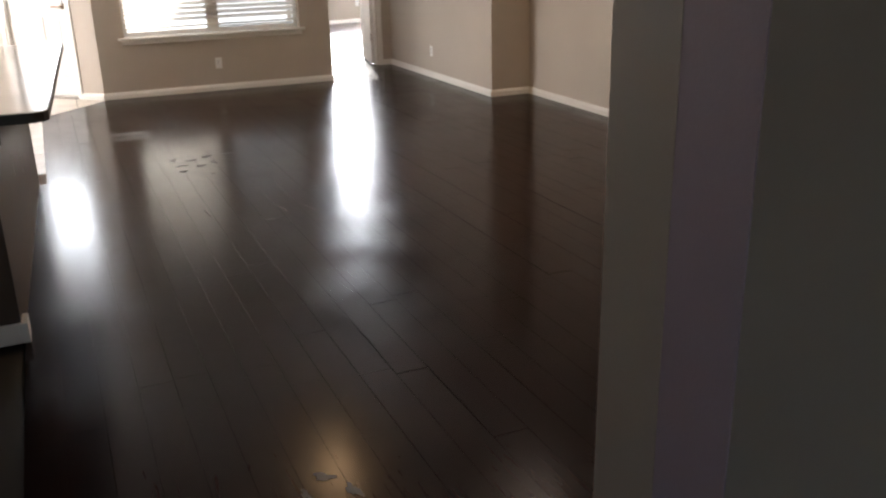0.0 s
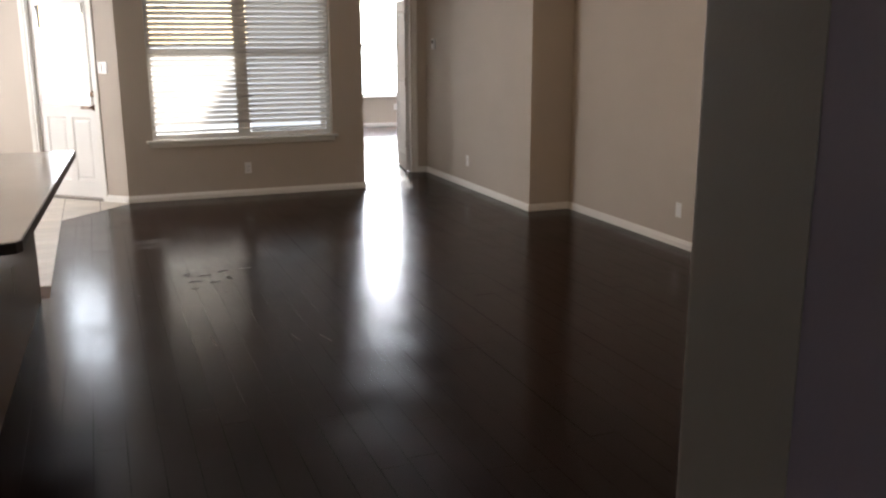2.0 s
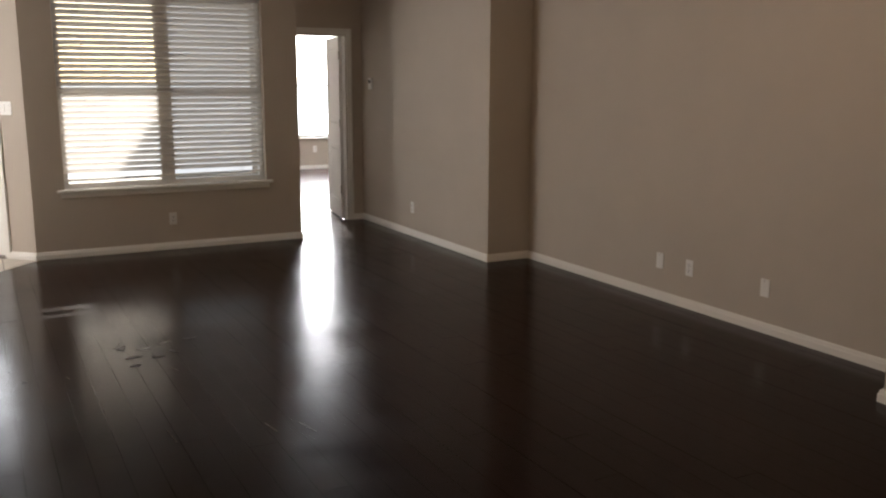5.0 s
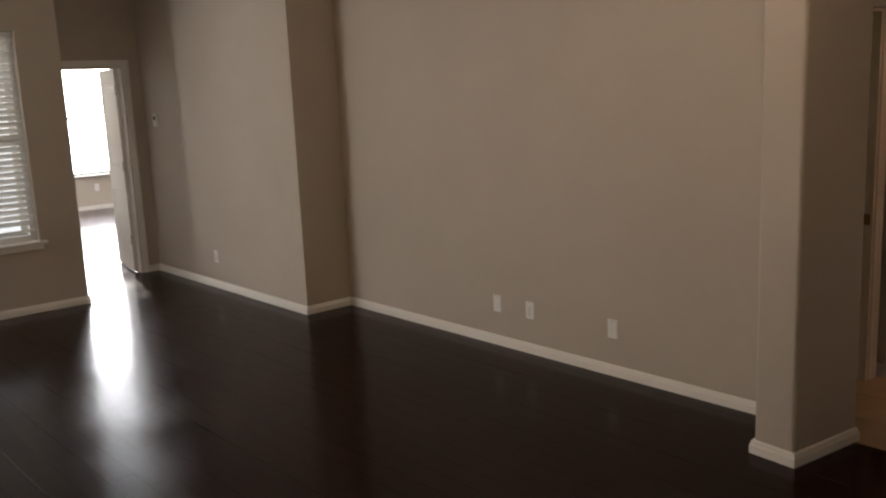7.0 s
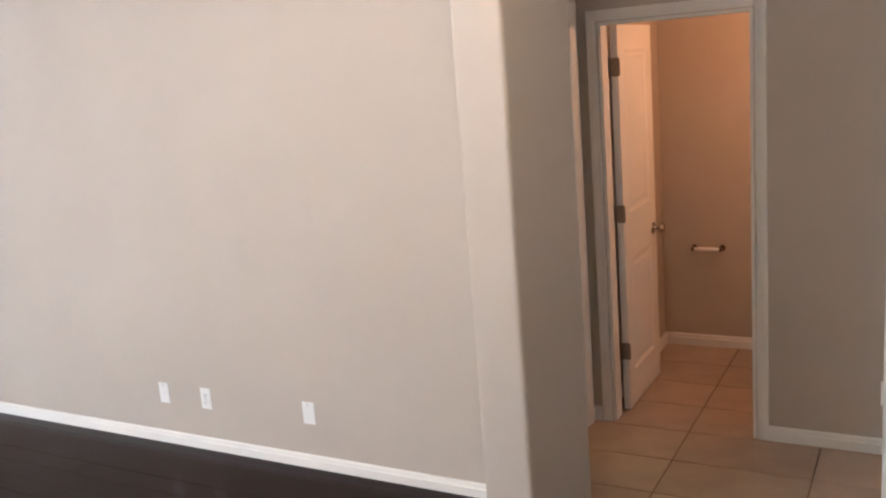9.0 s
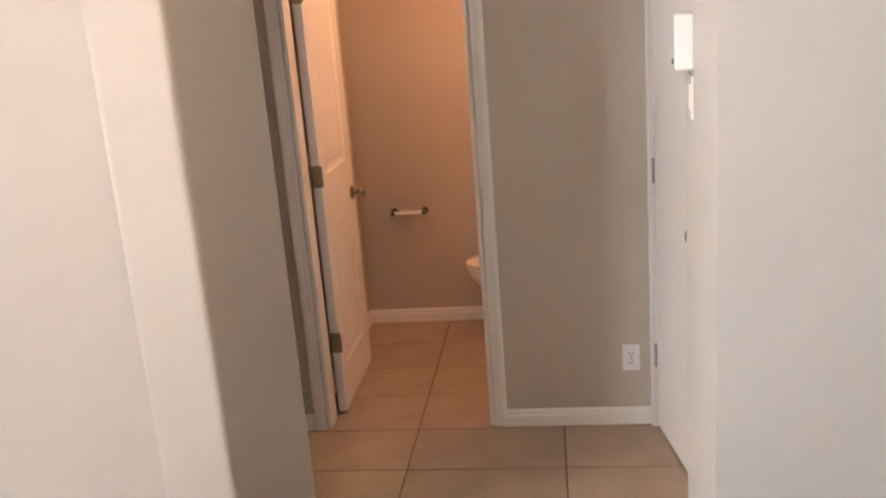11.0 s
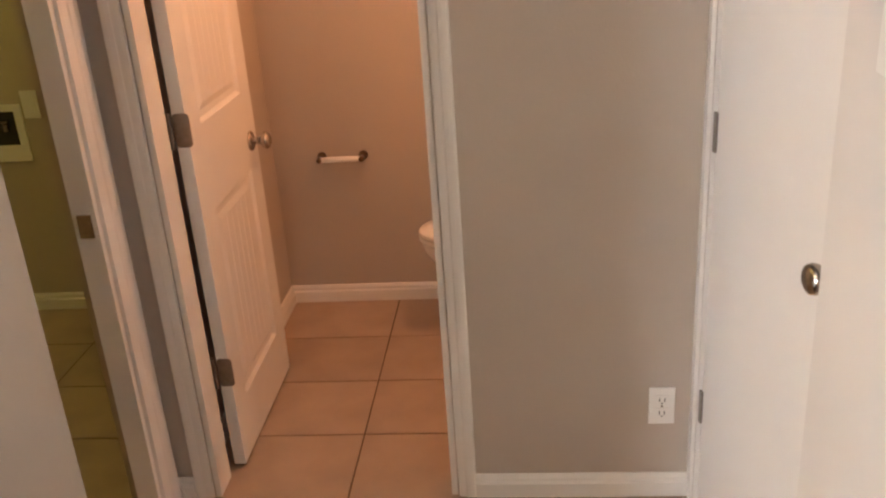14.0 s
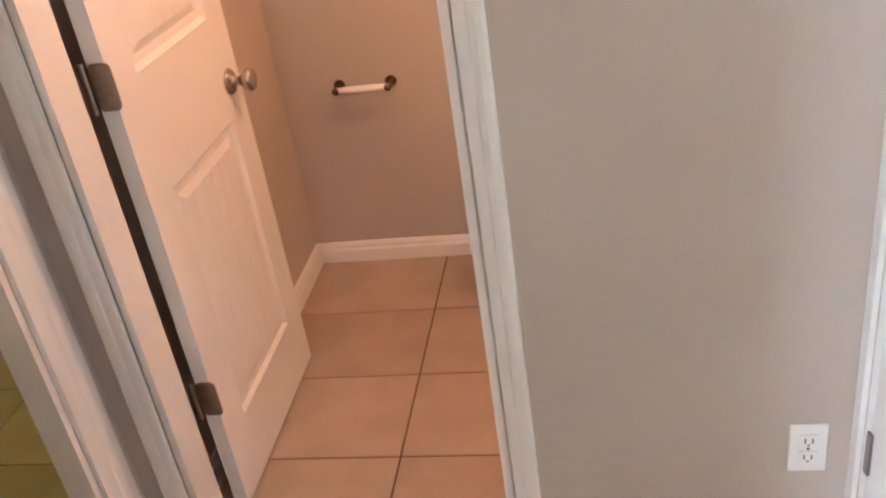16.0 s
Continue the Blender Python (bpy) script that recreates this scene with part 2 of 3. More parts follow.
H = 2.75          # ceiling height
WX, FX = 0.0, -0.418   # long wall, far part of it
JOG = 3.612
YW = 5.480        # window wall
YD = 6.37         # wall of the bedroom doorway
END = 0.99       # end wall of the hall
YB = 12.06        # far wall of the bedroom
BX = 2.325         # back wall of bathroom and laundry
C45 = Vector((-3.875, YW, 0))
D45 = Vector((-0.735, 0.678, 0)).normalized()
N45 = Vector((0.678, 0.735, 0)).normalized()
M45 = Matrix(((D45.x, N45.x, 0, C45.x), (D45.y, N45.y, 0, C45.y), (0, 0, 1, 0), (0, 0, 0, 1)))

# ---- structure ----
structure("wall_1", boxes(((WX, -0.24, 0), (WX + 0.12, JOG, H))), WALL, "greige painted long living room wall", "wall")
structure("wall_2", boxes(((FX, JOG, 0), (WX + 0.12, YD, H))), WALL, "greige painted wall stepping out beyond the jog", "wall")
structure("wall_3", rounded_wall([(-0.442, -0.226), (-0.462, -0.430), (0.0, -0.49), (0.0, -0.226)], 0.02, 2, H), WALL, "greige painted wing wall end beside the hall", "wall")
structure("wall_4", boxes(((-1.459, YD, 0), (-1.38, YD + 0.12, H)), ((-0.60, YD, 0), (WX + 0.12, YD + 0.12, H)), ((-1.38, YD, 2.03), (-0.60, YD + 0.12, H))),
          WALL, "shaded greige wall round the bedroom doorway", "wall")
structure("wall_5", boxes(((C45.x, YW, 0), (-3.61, YW + 0.14, H)), ((-1.80, YW, 0), (-1.459, YW + 0.14, H)), ((-3.61, YW, 0), (-1.80, YW + 0.14, 0.575)), ((-3.61, YW, 2.30), (-1.80, YW + 0.14, H))),
          WALL, "greige painted wall round the wide window", "wall")
structure("wall_6", boxes(((-1.579, YW + 0.14, 0), (-1.459, YD + 0.12, H))), WALL, "greige alcove wall beside the doorway", "wall")
bm = boxes(((0, 0, 0), (0.31, 0.14, H)), ((1.11, 0, 0), (2.9, 0.14, H)), ((0.31, 0, 2.05), (1.11, 0.14, H)))
bm.transform(M45)
structure("wall_7", bm, WALL, "greige angled wall holding the patio door", "wall")
structure("wall_8", boxes(((-7.6, 7.42, 0), (-6.03, 7.54, H))), WALL, "plain greige nook wall", "wall")
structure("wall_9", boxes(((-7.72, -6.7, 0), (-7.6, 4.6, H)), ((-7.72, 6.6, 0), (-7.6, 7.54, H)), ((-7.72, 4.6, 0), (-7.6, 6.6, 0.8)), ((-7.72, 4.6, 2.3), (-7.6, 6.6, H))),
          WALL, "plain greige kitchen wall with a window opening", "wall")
structure("wall_10", boxes(((-7.6, -6.82, 0), (-5.9, -6.7, H)), ((-4.5, -6.82, 0), (-3.10, -6.7, H)), ((-5.9, -6.82, 0), (-4.5, -6.7, 0.6)), ((-5.9, -6.82, 2.35), (-4.5, -6.7, H))),
          WALL, "plain greige entry wall with a window opening", "wall")
# wall beside the entry, with its two folded corners
structure("wall_11", rounded_wall([(-3.262, -2.586), (-3.312, -2.884), (-3.02, -2.884), (-3.0, -2.71), (-0.645, -2.71), (-0.645, -2.586)], 0.02, 1, H),
          WALL, "greige wall end beside the entry", "wall")
# same wall carried on; its mauve tint stands in for shade
structure("wall_26", prism([(-3.310, -2.8845), (-3.345, -3.128), (-3.10, -3.128), (-3.10, -2.8845)], 0, H), MAUVE_SHADE, "strip of entry wall with its mauve shade painted in", "wall")
structure("wall_27", prism([(-3.342, -3.1285), (-3.27, -3.7), (-3.27, -6.7), (-3.10, -6.7), (-3.10, -3.1285)], 0, H), WALL, "greige entry wall in shade", "wall")
# hall
structure("wall_12", boxes(((0.12, -0.165, 0), (0.30, -0.105, H)), ((0.865, -0.165, 0), (END, -0.105, H)), ((0.30, -0.165, 2.03), (0.865, -0.105, H))), WALL, "hall wall round the laundry doorway", "wall")
structure("wall_13", boxes(((END, -0.27, 0), (END + 0.095, -0.01, H)), ((END, -1.80, 0), (END + 0.095, -0.985, H)), ((END, -0.985, 2.03), (END + 0.095, -0.27, H))),
          WALL, "greige end wall of the hall", "wall")
structure("wall_14", prism([(-0.645, -1.69), (-0.645, -1.59), (0.215, -1.660), (0.215, -1.76)], 0, H), PALE, "pale hall wall beside the closet door", "wall")
structure("wall_15", boxes(((-0.645, -2.49, 0), (-0.50, -1.69, H))), PALE, "pale return wall beyond the hall corner", "wall")
structure("wall_16", boxes(((-0.50, -2.62, 0), (END + 0.11, -2.5, H)), ((END, -2.5, 0), (END + 0.11, -1.802, H))), WALL, "plain closet walls", "wall")
structure("wall_24", boxes(((0.215, -1.76, 2.05), (0.95, -1.655, H)), ((0.95, -1.76, 0), (END, -1.642, H))), PALE, "pale hall wall over the closet door", "wall")
# bathroom and laundry shell
structure("wall_17", boxes(((BX, -1.75, 0), (BX + 0.1, 2.6, H))), WALL, "greige back wall of bathroom and laundry", "wall")
structure("wall_18", boxes(((END + 0.095, -0.20, 0), (BX, -0.08, H))), WALL, "greige wall between bathroom and laundry", "wall")
structure("wall_19", boxes(((END + 0.095, -1.85, 0), (BX + 0.1, -1.75, H))), WALL, "greige side wall of the bathroom", "wall")
structure("wall_20", boxes(((0.12, 2.5, 0), (BX, 2.6, H))), WALL, "plain laundry wall", "wall")
# bedroom shell
structure("wall_21", boxes(((-1.579, YB, 0), (0.30, YB + 0.14, H)), ((1.80, YB, 0), (4.0, YB + 0.14, H)), ((0.30, YB, 0), (1.80, YB + 0.14, 0.55)), ((0.30, YB, 2.35), (1.80, YB + 0.14, H))),
          WALL, "greige bedroom wall round its window", "wall")
structure("wall_22", boxes(((-1.579, YD + 0.12, 0), (-1.459, YB, H))), WALL, "plain bedroom side wall", "wall")
structure("wall_23", boxes(((3.88, YD + 0.12, 0), (4.0, YB, H)), ((WX + 0.12, YD, 0), (4.0, YD + 0.12, H))), WALL, "plain bedroom walls", "wall")
# unseen blocker: keeps nook daylight off the entry wall and near floor
structure("wall_25", boxes(((-7.6, 2.95, 0), (-5.75, 3.07, H))), WALL, "added unseen partition blocking nook daylight", "wall")
structure("ceiling", prism([(-7.8, -6.9), (4.2, -6.9), (4.2, YB + 0.2), (-1.62, YB + 0.2), (-1.62, 5.6), (-3.80, 5.6), (-5.95, 7.56), (-7.8, 7.56)], H, H + 0.15), CEIL, "white painted ceiling", "ceiling")

# floors
structure("floor", boxes(((-7.8, -6.9, -0.12), (4.2, YB + 0.3, -0.014))), GAP, "dark subfloor under planks and tiles", "floor")
structure("ground", boxes(((-400, -400, -0.5), (400, 400, -0.3))), CONCRETE, "pale concrete and bare ground outside", "ground")
structure("patio_slab", boxes(((-9, YW + 0.2, -0.3), (-1.62, 9.2, -0.06))), CONCRETE, "pale concrete patio slab", "patio")
# unseen occluder, sized so the sun reaches only the lower blind
structure("sun_cover", boxes(((-9, YW + 0.15, 2.42), (-1.61, 8.45, 2.6))), BRICK, "assumed flat cover, out of view, shading the upper blind", "roof")


def baseboard(name, points, label="white painted baseboard", h=0.066):
    prof = [(0, 0), (0.016, 0), (0.016, h * 0.62), (0.011, h * 0.72), (0.011, h * 0.85), (0.005, h), (0, h)]
    ob = tagged(part(name, profile_run(points, prof), TRIM), label, "baseboard", kind="structure")
    return ob


baseboard("baseboard_1", [(WX, -0.218), (WX, JOG), (FX, JOG), (FX, YD), (-0.532, YD)])
baseboard("baseboard_2", [(0.0, -0.46), (0.0, -0.49), (-0.462, -0.430), (-0.442, -0.226), (-0.017, -0.226)], "white baseboard wrapped round the wing wall")
baseboard("baseboard_3", [(-1.459, YD), (-1.459, YW), (C45.x, YW), tuple((C45 + D45 * 0.30))[:2]])
baseboard("baseboard_4", [(END, -1.04), (END, -1.635)][::-1], "white baseboard with a scuffed end", 0.072)
baseboard("baseboard_9", [(END, -0.213), (END, -0.165), (0.966, -0.165)], "short white baseboard between two casings", 0.072)
baseboard("baseboard_5", [(END + 0.18, -0.20), (BX, -0.20), (BX, -1.75)][::-1], "white bathroom baseboard", 0.075)
baseboard("baseboard_6", [(BX, 2.5), (BX, -0.08)][::-1], "white laundry baseboard", 0.075)
baseboard("baseboard_7", [(-0.645, -2.45), (-0.645, -1.59), (0.25, -1.663)][::-1])
baseboard("baseboard_8", [(-1.459, YB), (3.88, YB)][::-1], "white bedroom baseboard")


def casing(name, m, x0, x1, top, w=0.062, label="white door casing", sides="lrt"):
    """Trim round an opening; local x along the wall, -y out of it."""
    ob = base(name, m, label, "door casing", kind="structure")
    prof = [(0, 0.0, 0.0), (0.03, 0, 0.011), (0.12, 0.0, 0.014), (0.3, 0.0, 0.0145), (0.5, 0.0, 0.013), (0.58, 0.0, 0.0105), (0.8, 0.0, 0.0095), (0.95, 0.0, 0.008), (1.0, 0, 0.0)]

    def leg(nm, a, b, z1):
        bm = bmesh.new()
        lo, hi = [], []
        for u, _, d in prof:
            x = a + (b - a) * u
            lo.append(bm.verts.new((x, -d, 0)))
            hi.append(bm.verts.new((x, -d, z1)))
        lo.append(bm.verts.new((b, 0.0, 0)))
        hi.append(bm.verts.new((b, 0.0, z1)))
        lo.append(bm.verts.new((a, 0.0, 0)))
        hi.append(bm.verts.new((a, 0.0, z1)))
        n = len(lo)
        for i in range(n):
            k = (i + 1) % n
            bm.faces.new((lo[i], lo[k], hi[k], hi[i]))
        bm.faces.new(lo)
        bm.faces.new(hi)
        bmesh.ops.remove_doubles(bm, verts=bm.verts, dist=1e-5)
        part(nm, bm, TRIM, ob)
    if "l" in sides:
        leg("casing_leg", x0 - w, x0 - 0.004, top + w)
    if "r" in sides:
        leg("casing_leg", x1 + w, x1 + 0.004, top + w)
    bm = bmesh.new()
    box(bm, (x0 - 0.004, -0.013, top + 0.004), (x1 + 0.004, 0, top + w), None)
    box(bm, (x0 - 0.004, -0.019, top + 0.02), (x1 + 0.004, -0.011, top + w * 0.8), None)
    part("casing_head", bm, TRIM, ob)
    return ob


def jamb(parent, x0, x1, top, depth, name="jamb", stop=True, mat=None):
    bm = boxes(((x0 - 0.003, 0.0, 0), (x0 + 0.016, depth, top)), ((x1 - 0.016, 0.0, 0), (x1 + 0.003, depth, top)), ((x0 + 0.016, 0.0, top - 0.016), (x1 - 0.016, depth, top + 0.003)))
    if stop:
        y0 = depth * 0.45
        for a, b in ((x0 + 0.016, x0 + 0.028), (x1 - 0.028, x1 - 0.016)):
            box(bm, (a, y0, 0), (b, y0 + 0.03, top - 0.016))
    part(name, bm, mat or TRIM, parent)


# wall-plane frames: local x along the wall, -y into the space
M_DOORWAY = Matrix.Translation((0, YD, 0))
c = casing("trim_1", M_DOORWAY, -1.38, -0.60, 2.03, 0.066, "white casing of the bedroom doorway")
jamb(c, -1.38, -0.60, 2.03, 0.12, stop=False)
M_END = Matrix(((0, 1, 0, END), (-1, 0, 0, 0), (0, 0, 1, 0), (0, 0, 0, 1)))   # x -> -y
c = casing("trim_2", M_END, 0.27, 0.985, 2.03, 0.056, "white moulded bathroom door casing")
jamb(c, 0.27, 0.985, 2.03, 0.095, stop=False)
M_LAUN = Matrix.Translation((0, -0.165, 0))
c = casing("trim_3", M_LAUN, 0.30, 0.865, 2.03, 0.10, "white moulded laundry door casing", "rt")
jamb(c, 0.30, 0.865, 2.03, 0.06, stop=False)
part("strike_plate", boxes(((0.844, 0.012, 0.885), (0.850, 0.048, 0.945)), bevel=0.001), NICKEL, c, "brushed strike plate")


# ---- doors ----
def panel_door(name, m, w, h, t, panels, label, category="door", grooves=0, mat=None, kind="structure"):
    """Slab from x 0 to w, y 0 to t. panels: (x0, x1, z0, z1)."""
    ob = base(name, m, label, category, kind=kind)
    mat = mat or DOORP
    zs = sorted({0.0, h, *(p[2] for p in panels), *(p[3] for p in panels)})
    xs = sorted({0.0, w, *(p[0] for p in panels), *(p[1] for p in panels)})
    bm = bmesh.new()
    for xa, xb in zip(xs, xs[1:]):
        for za, zb in zip(zs, zs[1:]):
            mx, mz = (xa + xb) / 2, (za + zb) / 2
            if not any(p[0] < mx < p[1] and p[2] < mz < p[3] for p in panels):
                box(bm, (xa, 0, za), (xb, t, zb))
    bmesh.ops.remove_doubles(bm, verts=bm.verts, dist=1e-5)
    part("slab", bm, mat, ob)
    for x0, x1, z0, z1 in panels:
        bm = bmesh.new()
        for side in (0, 1):
            f = (lambda d: d) if side == 0 else (lambda d: t - d)
            loops = []
            for inset, d in ((0, 0.0), (0.012, 0.009), (0.03, 0.011), (0.05, 0.004)):
                loops.append([bm.verts.new((x, f(d), z)) for x, z in ((x0 + inset, z0 + inset), (x1 - inset, z0 + inset), (x1 - inset, z1 - inset), (x0 + inset, z1 - inset))])
            for a, b in zip(loops, loops[1:]):
                for i in range(4):
                    k = (i + 1) % 4
                    bm.faces.new((a[i], a[k], b[k], b[i]))
            if grooves:
                xa, xb, za, zb = x0 + 0.05, x1 - 0.05, z0 + 0.05, z1 - 0.05
                cut, step = 0.006, (xb - xa) / grooves
                line = []
                for g in range(grooves):
                    u = xa + g * step
                    if g:
                        line += [(u - cut / 2, 0.004), (u, 0.008), (u + cut / 2, 0.004)]
                    else:
                        line.append((u, 0.004))
                line.append((xb, 0.004))
                lo = [bm.verts.new((x, f(d), za)) for x, d in line]
                hi = [bm.verts.new((x, f(d), zb)) for x, d in line]
                for i in range(len(line) - 1):
                    bm.faces.new((lo[i], lo[i + 1], hi[i + 1], hi[i]))
            else:
                bm.faces.new(loops[-1])
        part("panel", bm, mat, ob)
    return ob


def knob(parent, x, y, z, out, mat=None, name="door_knob"):
    """Round knob on a rose; out: local direction (0, +-1, 0)."""
    bm = turned([(0.033, 0), (0.033, 0.004), (0.028, 0.009), (0.013, 0.012), (0.011, 0.028), (0.016, 0.034), (0.026, 0.042), (0.029, 0.052), (0.026, 0.062), (0.016, 0.067), (0.0, 0.068)])
    bm.transform(Matrix.Translation((x, y, z)) @ Matrix.Rotation(radians(90 if out < 0 else -90), 4, 'X'))
    return part(name, bm, mat or NICKEL, parent, "satin nickel round knob", smooth=True)


def loft(rings, cap=True):
    bm = bmesh.new()
    made = [[bm.verts.new(p) for p in ring] for ring in rings]
    for a, b in zip(made, made[1:]):
        for i in range(len(a)):
            k = (i + 1) % len(a)
            bm.faces.new((a[i], a[k], b[k], b[i]))
    if cap:
        bm.faces.new(made[0])
        bm.faces.new(made[-1])
    return bm


def hinge_leaf(y0, y1, z, h=0.046, corner=0.012, x0=-0.0035, x1=-0.0005):
    """Steel leaf with rounded corners, let into the edge of a slab."""
    ring = []
    for cy, cz, turn in ((y1 - corner, z + h - corner, 0), (y0 + corner, z + h - corner, 90), (y0 + corner, z - h + corner, 180), (y1 - corner, z - h + corner, 270)):
        for k in range(5):
            a = radians(turn + 22.5 * k)
            ring.append((cy + corner * math.cos(a), cz + corner * math.sin(a)))
    return loft([[(x1, y, zz) for y, zz in ring], [(x0 + 0.0006, y, zz) for y, zz in ring], [(x0, y * 0.98 + 0.02 * (y0 + y1) / 2, zz * 0.98 + 0.02 * z) for y, zz in ring]])


# bathroom door, swung open against the partition; hinge line by the jamb
BW = 0.60
bdoor = panel_door("door_1", Matrix.Translation((1.134, -0.320, 0.012)), BW, 2.005, 0.036,
                   [(0.105, BW - 0.105, 0.19, 0.80), (0.105, BW - 0.105, 1.05, 1.88)], "open white two panel bathroom door with grooved panels", grooves=6)
knob(bdoor, BW - 0.070, 0.0, 0.885, -1)
for z in (0.325, 1.06, 1.80):
    ob = part("hinge", hinge_leaf(-0.010, 0.036, z), HINGE, bdoor, "grey steel hinge leaf with rounded corners")
    part("hinge_pin", turned([(0.006, z - 0.05), (0.006, z + 0.05)], 12), HINGE, bdoor, m=Matrix.Translation((-0.006, 0.044, 0)))

# bedroom door, swung wide into the bedroom
edoor = panel_door("door_4", pose(-0.620, YD + 0.075, 0.012, 0, 0, 80), 0.74, 2.005, 0.036,
                   [(0.105, 0.635, 0.19, 0.80), (0.105, 0.635, 1.05, 1.88)], "open white two panel bedroom door in shade", grooves=6)
for z in (0.325, 1.06, 1.80):
    part("hinge", boxes(((-0.016, 0.034, z - 0.046), (0.014, 0.040, z + 0.046)), bevel=0.0015), HINGE, edoor, "grey steel hinge leaf")

# patio door in the angled wall
pdoor = panel_door("door_2", M45 @ Matrix.Translation((0.325, 0.05, 0.02)), 0.77, 2.02, 0.045,
                   [(0.10, 0.35, 0.16, 0.80), (0.42, 0.67, 0.16, 0.80), (0.09, 0.68, 0.93, 1.88)], "closed white half glazed patio door")
bpy.data.objects.remove([o for o in pdoor.children if o.name.startswith("panel")][-1])
part("glass", boxes(((0.09, 0.018, 0.93), (0.68, 0.026, 1.88))), GLASS, pdoor, "bright clear glass pane").visible_shadow = False
part("glass_frame", boxes(((0.06, -0.014, 0.90), (0.71, 0.004, 0.935)), ((0.06, -0.014, 1.875), (0.71, 0.004, 1.91)), ((0.06, -0.014, 0.935), (0.095, 0.004, 1.875)), ((0.675, -0.014, 0.935), (0.71, 0.004, 1.875)), bevel=0.004), DOORP, pdoor)
bm = turned([(0.03, 0), (0.03, 0.006), (0.02, 0.012), (0.012, 0.03), (0.012, 0.05)])
bm.transform(Matrix.Rotation(radians(90), 4, 'X'))
box(bm, (-0.01, -0.06, -0.012), (0.11, -0.042, 0.012), None, 0.004)
part("lever_handle", bm, BRONZE, pdoor, "dark lever handle", Matrix.Translation((0.06, 0, 0.90)))
bm = turned([(0.03, 0), (0.03, 0.008), (0.022, 0.018), (0.0, 0.02)])
bm.transform(Matrix.Rotation(radians(90), 4, 'X'))
part("deadbolt", bm, BRONZE, pdoor, "dark deadbolt rose", Matrix.Translation((0.055, 0, 1.03)))
part("sensor_box", boxes(((0.08, -0.03, 1.80), (0.18, 0.0, 1.90)), bevel=0.006), PLASTIC, pdoor, "grey contact box")
part("threshold", boxes(((-0.03, -0.05, -0.02), (0.80, 0.06, -0.002)), bevel=0.003), HINGE, pdoor, "metal threshold")
c = casing("trim_4", M45, 0.31, 1.11, 2.05, 0.055, "white patio door casing")
jamb(c, 0.31, 1.11, 2.05, 0.14, stop=False)

# closet door in the hall, a little ajar away from the hall
CD = pose(0.948, -1.652, 0.012, 0, 0, 180 + 8.5)
cdoor = tagged(part("door_3", boxes(((0, 0, 0), (0.70, 0.036, 2.02)), bevel=0.002), DOORP, m=CD), "plain white flush closet door slightly ajar", "door", kind="structure")
bm = turned([(0.033, 0), (0.033, 0.004), (0.028, 0.009), (0.013, 0.012), (0.011, 0.028), (0.016, 0.034), (0.026, 0.042), (0.029, 0.052), (0.026, 0.062), (0.016, 0.067), (0.0, 0.068)])
bm.transform(Matrix.Translation((0.615, 0.0, 0.945)) @ Matrix.Rotation(radians(90), 4, 'X'))
part("door_knob", bm, NICKEL, cdoor, "satin nickel round knob", smooth=True)
for z in (0.30, 1.045, 1.80):
    part("hinge", boxes(((-0.022, -0.007, z - 0.048), (0.012, -0.001, z + 0.048)), bevel=0.0015), HINGE, cdoor, "grey steel hinge")
tagged(part("trim_5", boxes(((0.952, -1.641, 0), (END - 0.001, -1.63, 2.10)), bevel=0.002), TRIM), "white closet door casing strip", "door casing", kind="structure")

# ---- windows ----
def window(name, m, x0, x1, z0, z1, depth, mullions, label):
    """Vinyl window in an opening; local x along the wall, y outwards."""
    ob = base(name, m, label, "window", kind="structure")
    f = 0.045
    y0, y1 = depth - 0.06, depth - 0.01
    bm = boxes(((x0, y0, z0), (x0 + f, y1, z1)), ((x1 - f, y0, z0), (x1, y1, z1)), ((x0 + f, y0, z0), (x1 - f, y1, z0 + f)), ((x0 + f, y0, z1 - f), (x1 - f, y1, z1)))
    part("window_frame", bm, VINYL, ob)
    edges = [x0 + f]
    for u in mullions:
        part("mullion", boxes(((u - 0.06, y0 - 0.02, z0 + f), (u + 0.06, y1, z1 - f)), bevel=0.003), VINYL, ob)
        edges += [u - 0.06, u + 0.06]
    edges.append(x1 - f)
    zm = (z0 + z1) / 2
    for a, b in zip(edges[::2], edges[1::2]):
        part("sash_rail", boxes(((a, y0, zm - 0.02), (b, y1 - 0.01, zm + 0.02))), VINYL, ob)
        for c, d in ((z0 + f, zm - 0.02), (zm + 0.02, z1 - f)):
            p = part("pane", boxes(((a, y0 + 0.02, c), (b, y0 + 0.026, d))), GLASS, ob)
            p.visible_shadow = False
    return ob


w1 = window("window_1", Matrix.Translation((0, YW, 0)), -3.61, -1.80, 0.60, 2.30, 0.14, [-2.705], "white vinyl double window bright with daylight")
bm = bmesh.new()
box(bm, (-3.67, -0.045, 0.575), (-1.745, 0.075, 0.60), None, 0.006)
box(bm, (-3.64, -0.016, 0.53), (-1.775, -0.001, 0.575), None, 0.003)
part("window_sill", bm, TRIM, w1, "white wooden sill with apron")
w2 = window("window_2", Matrix.Translation((0, YB, 0)), 0.30, 1.80, 0.55, 2.35, 0.14, [], "bedroom window blown out with daylight")
part("window_sill", boxes(((0.24, -0.03, 0.525), (1.86, 0.075, 0.55)), bevel=0.005), TRIM, w2)
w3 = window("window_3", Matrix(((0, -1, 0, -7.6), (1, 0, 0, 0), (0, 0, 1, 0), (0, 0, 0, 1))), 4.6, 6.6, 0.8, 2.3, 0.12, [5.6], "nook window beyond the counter")
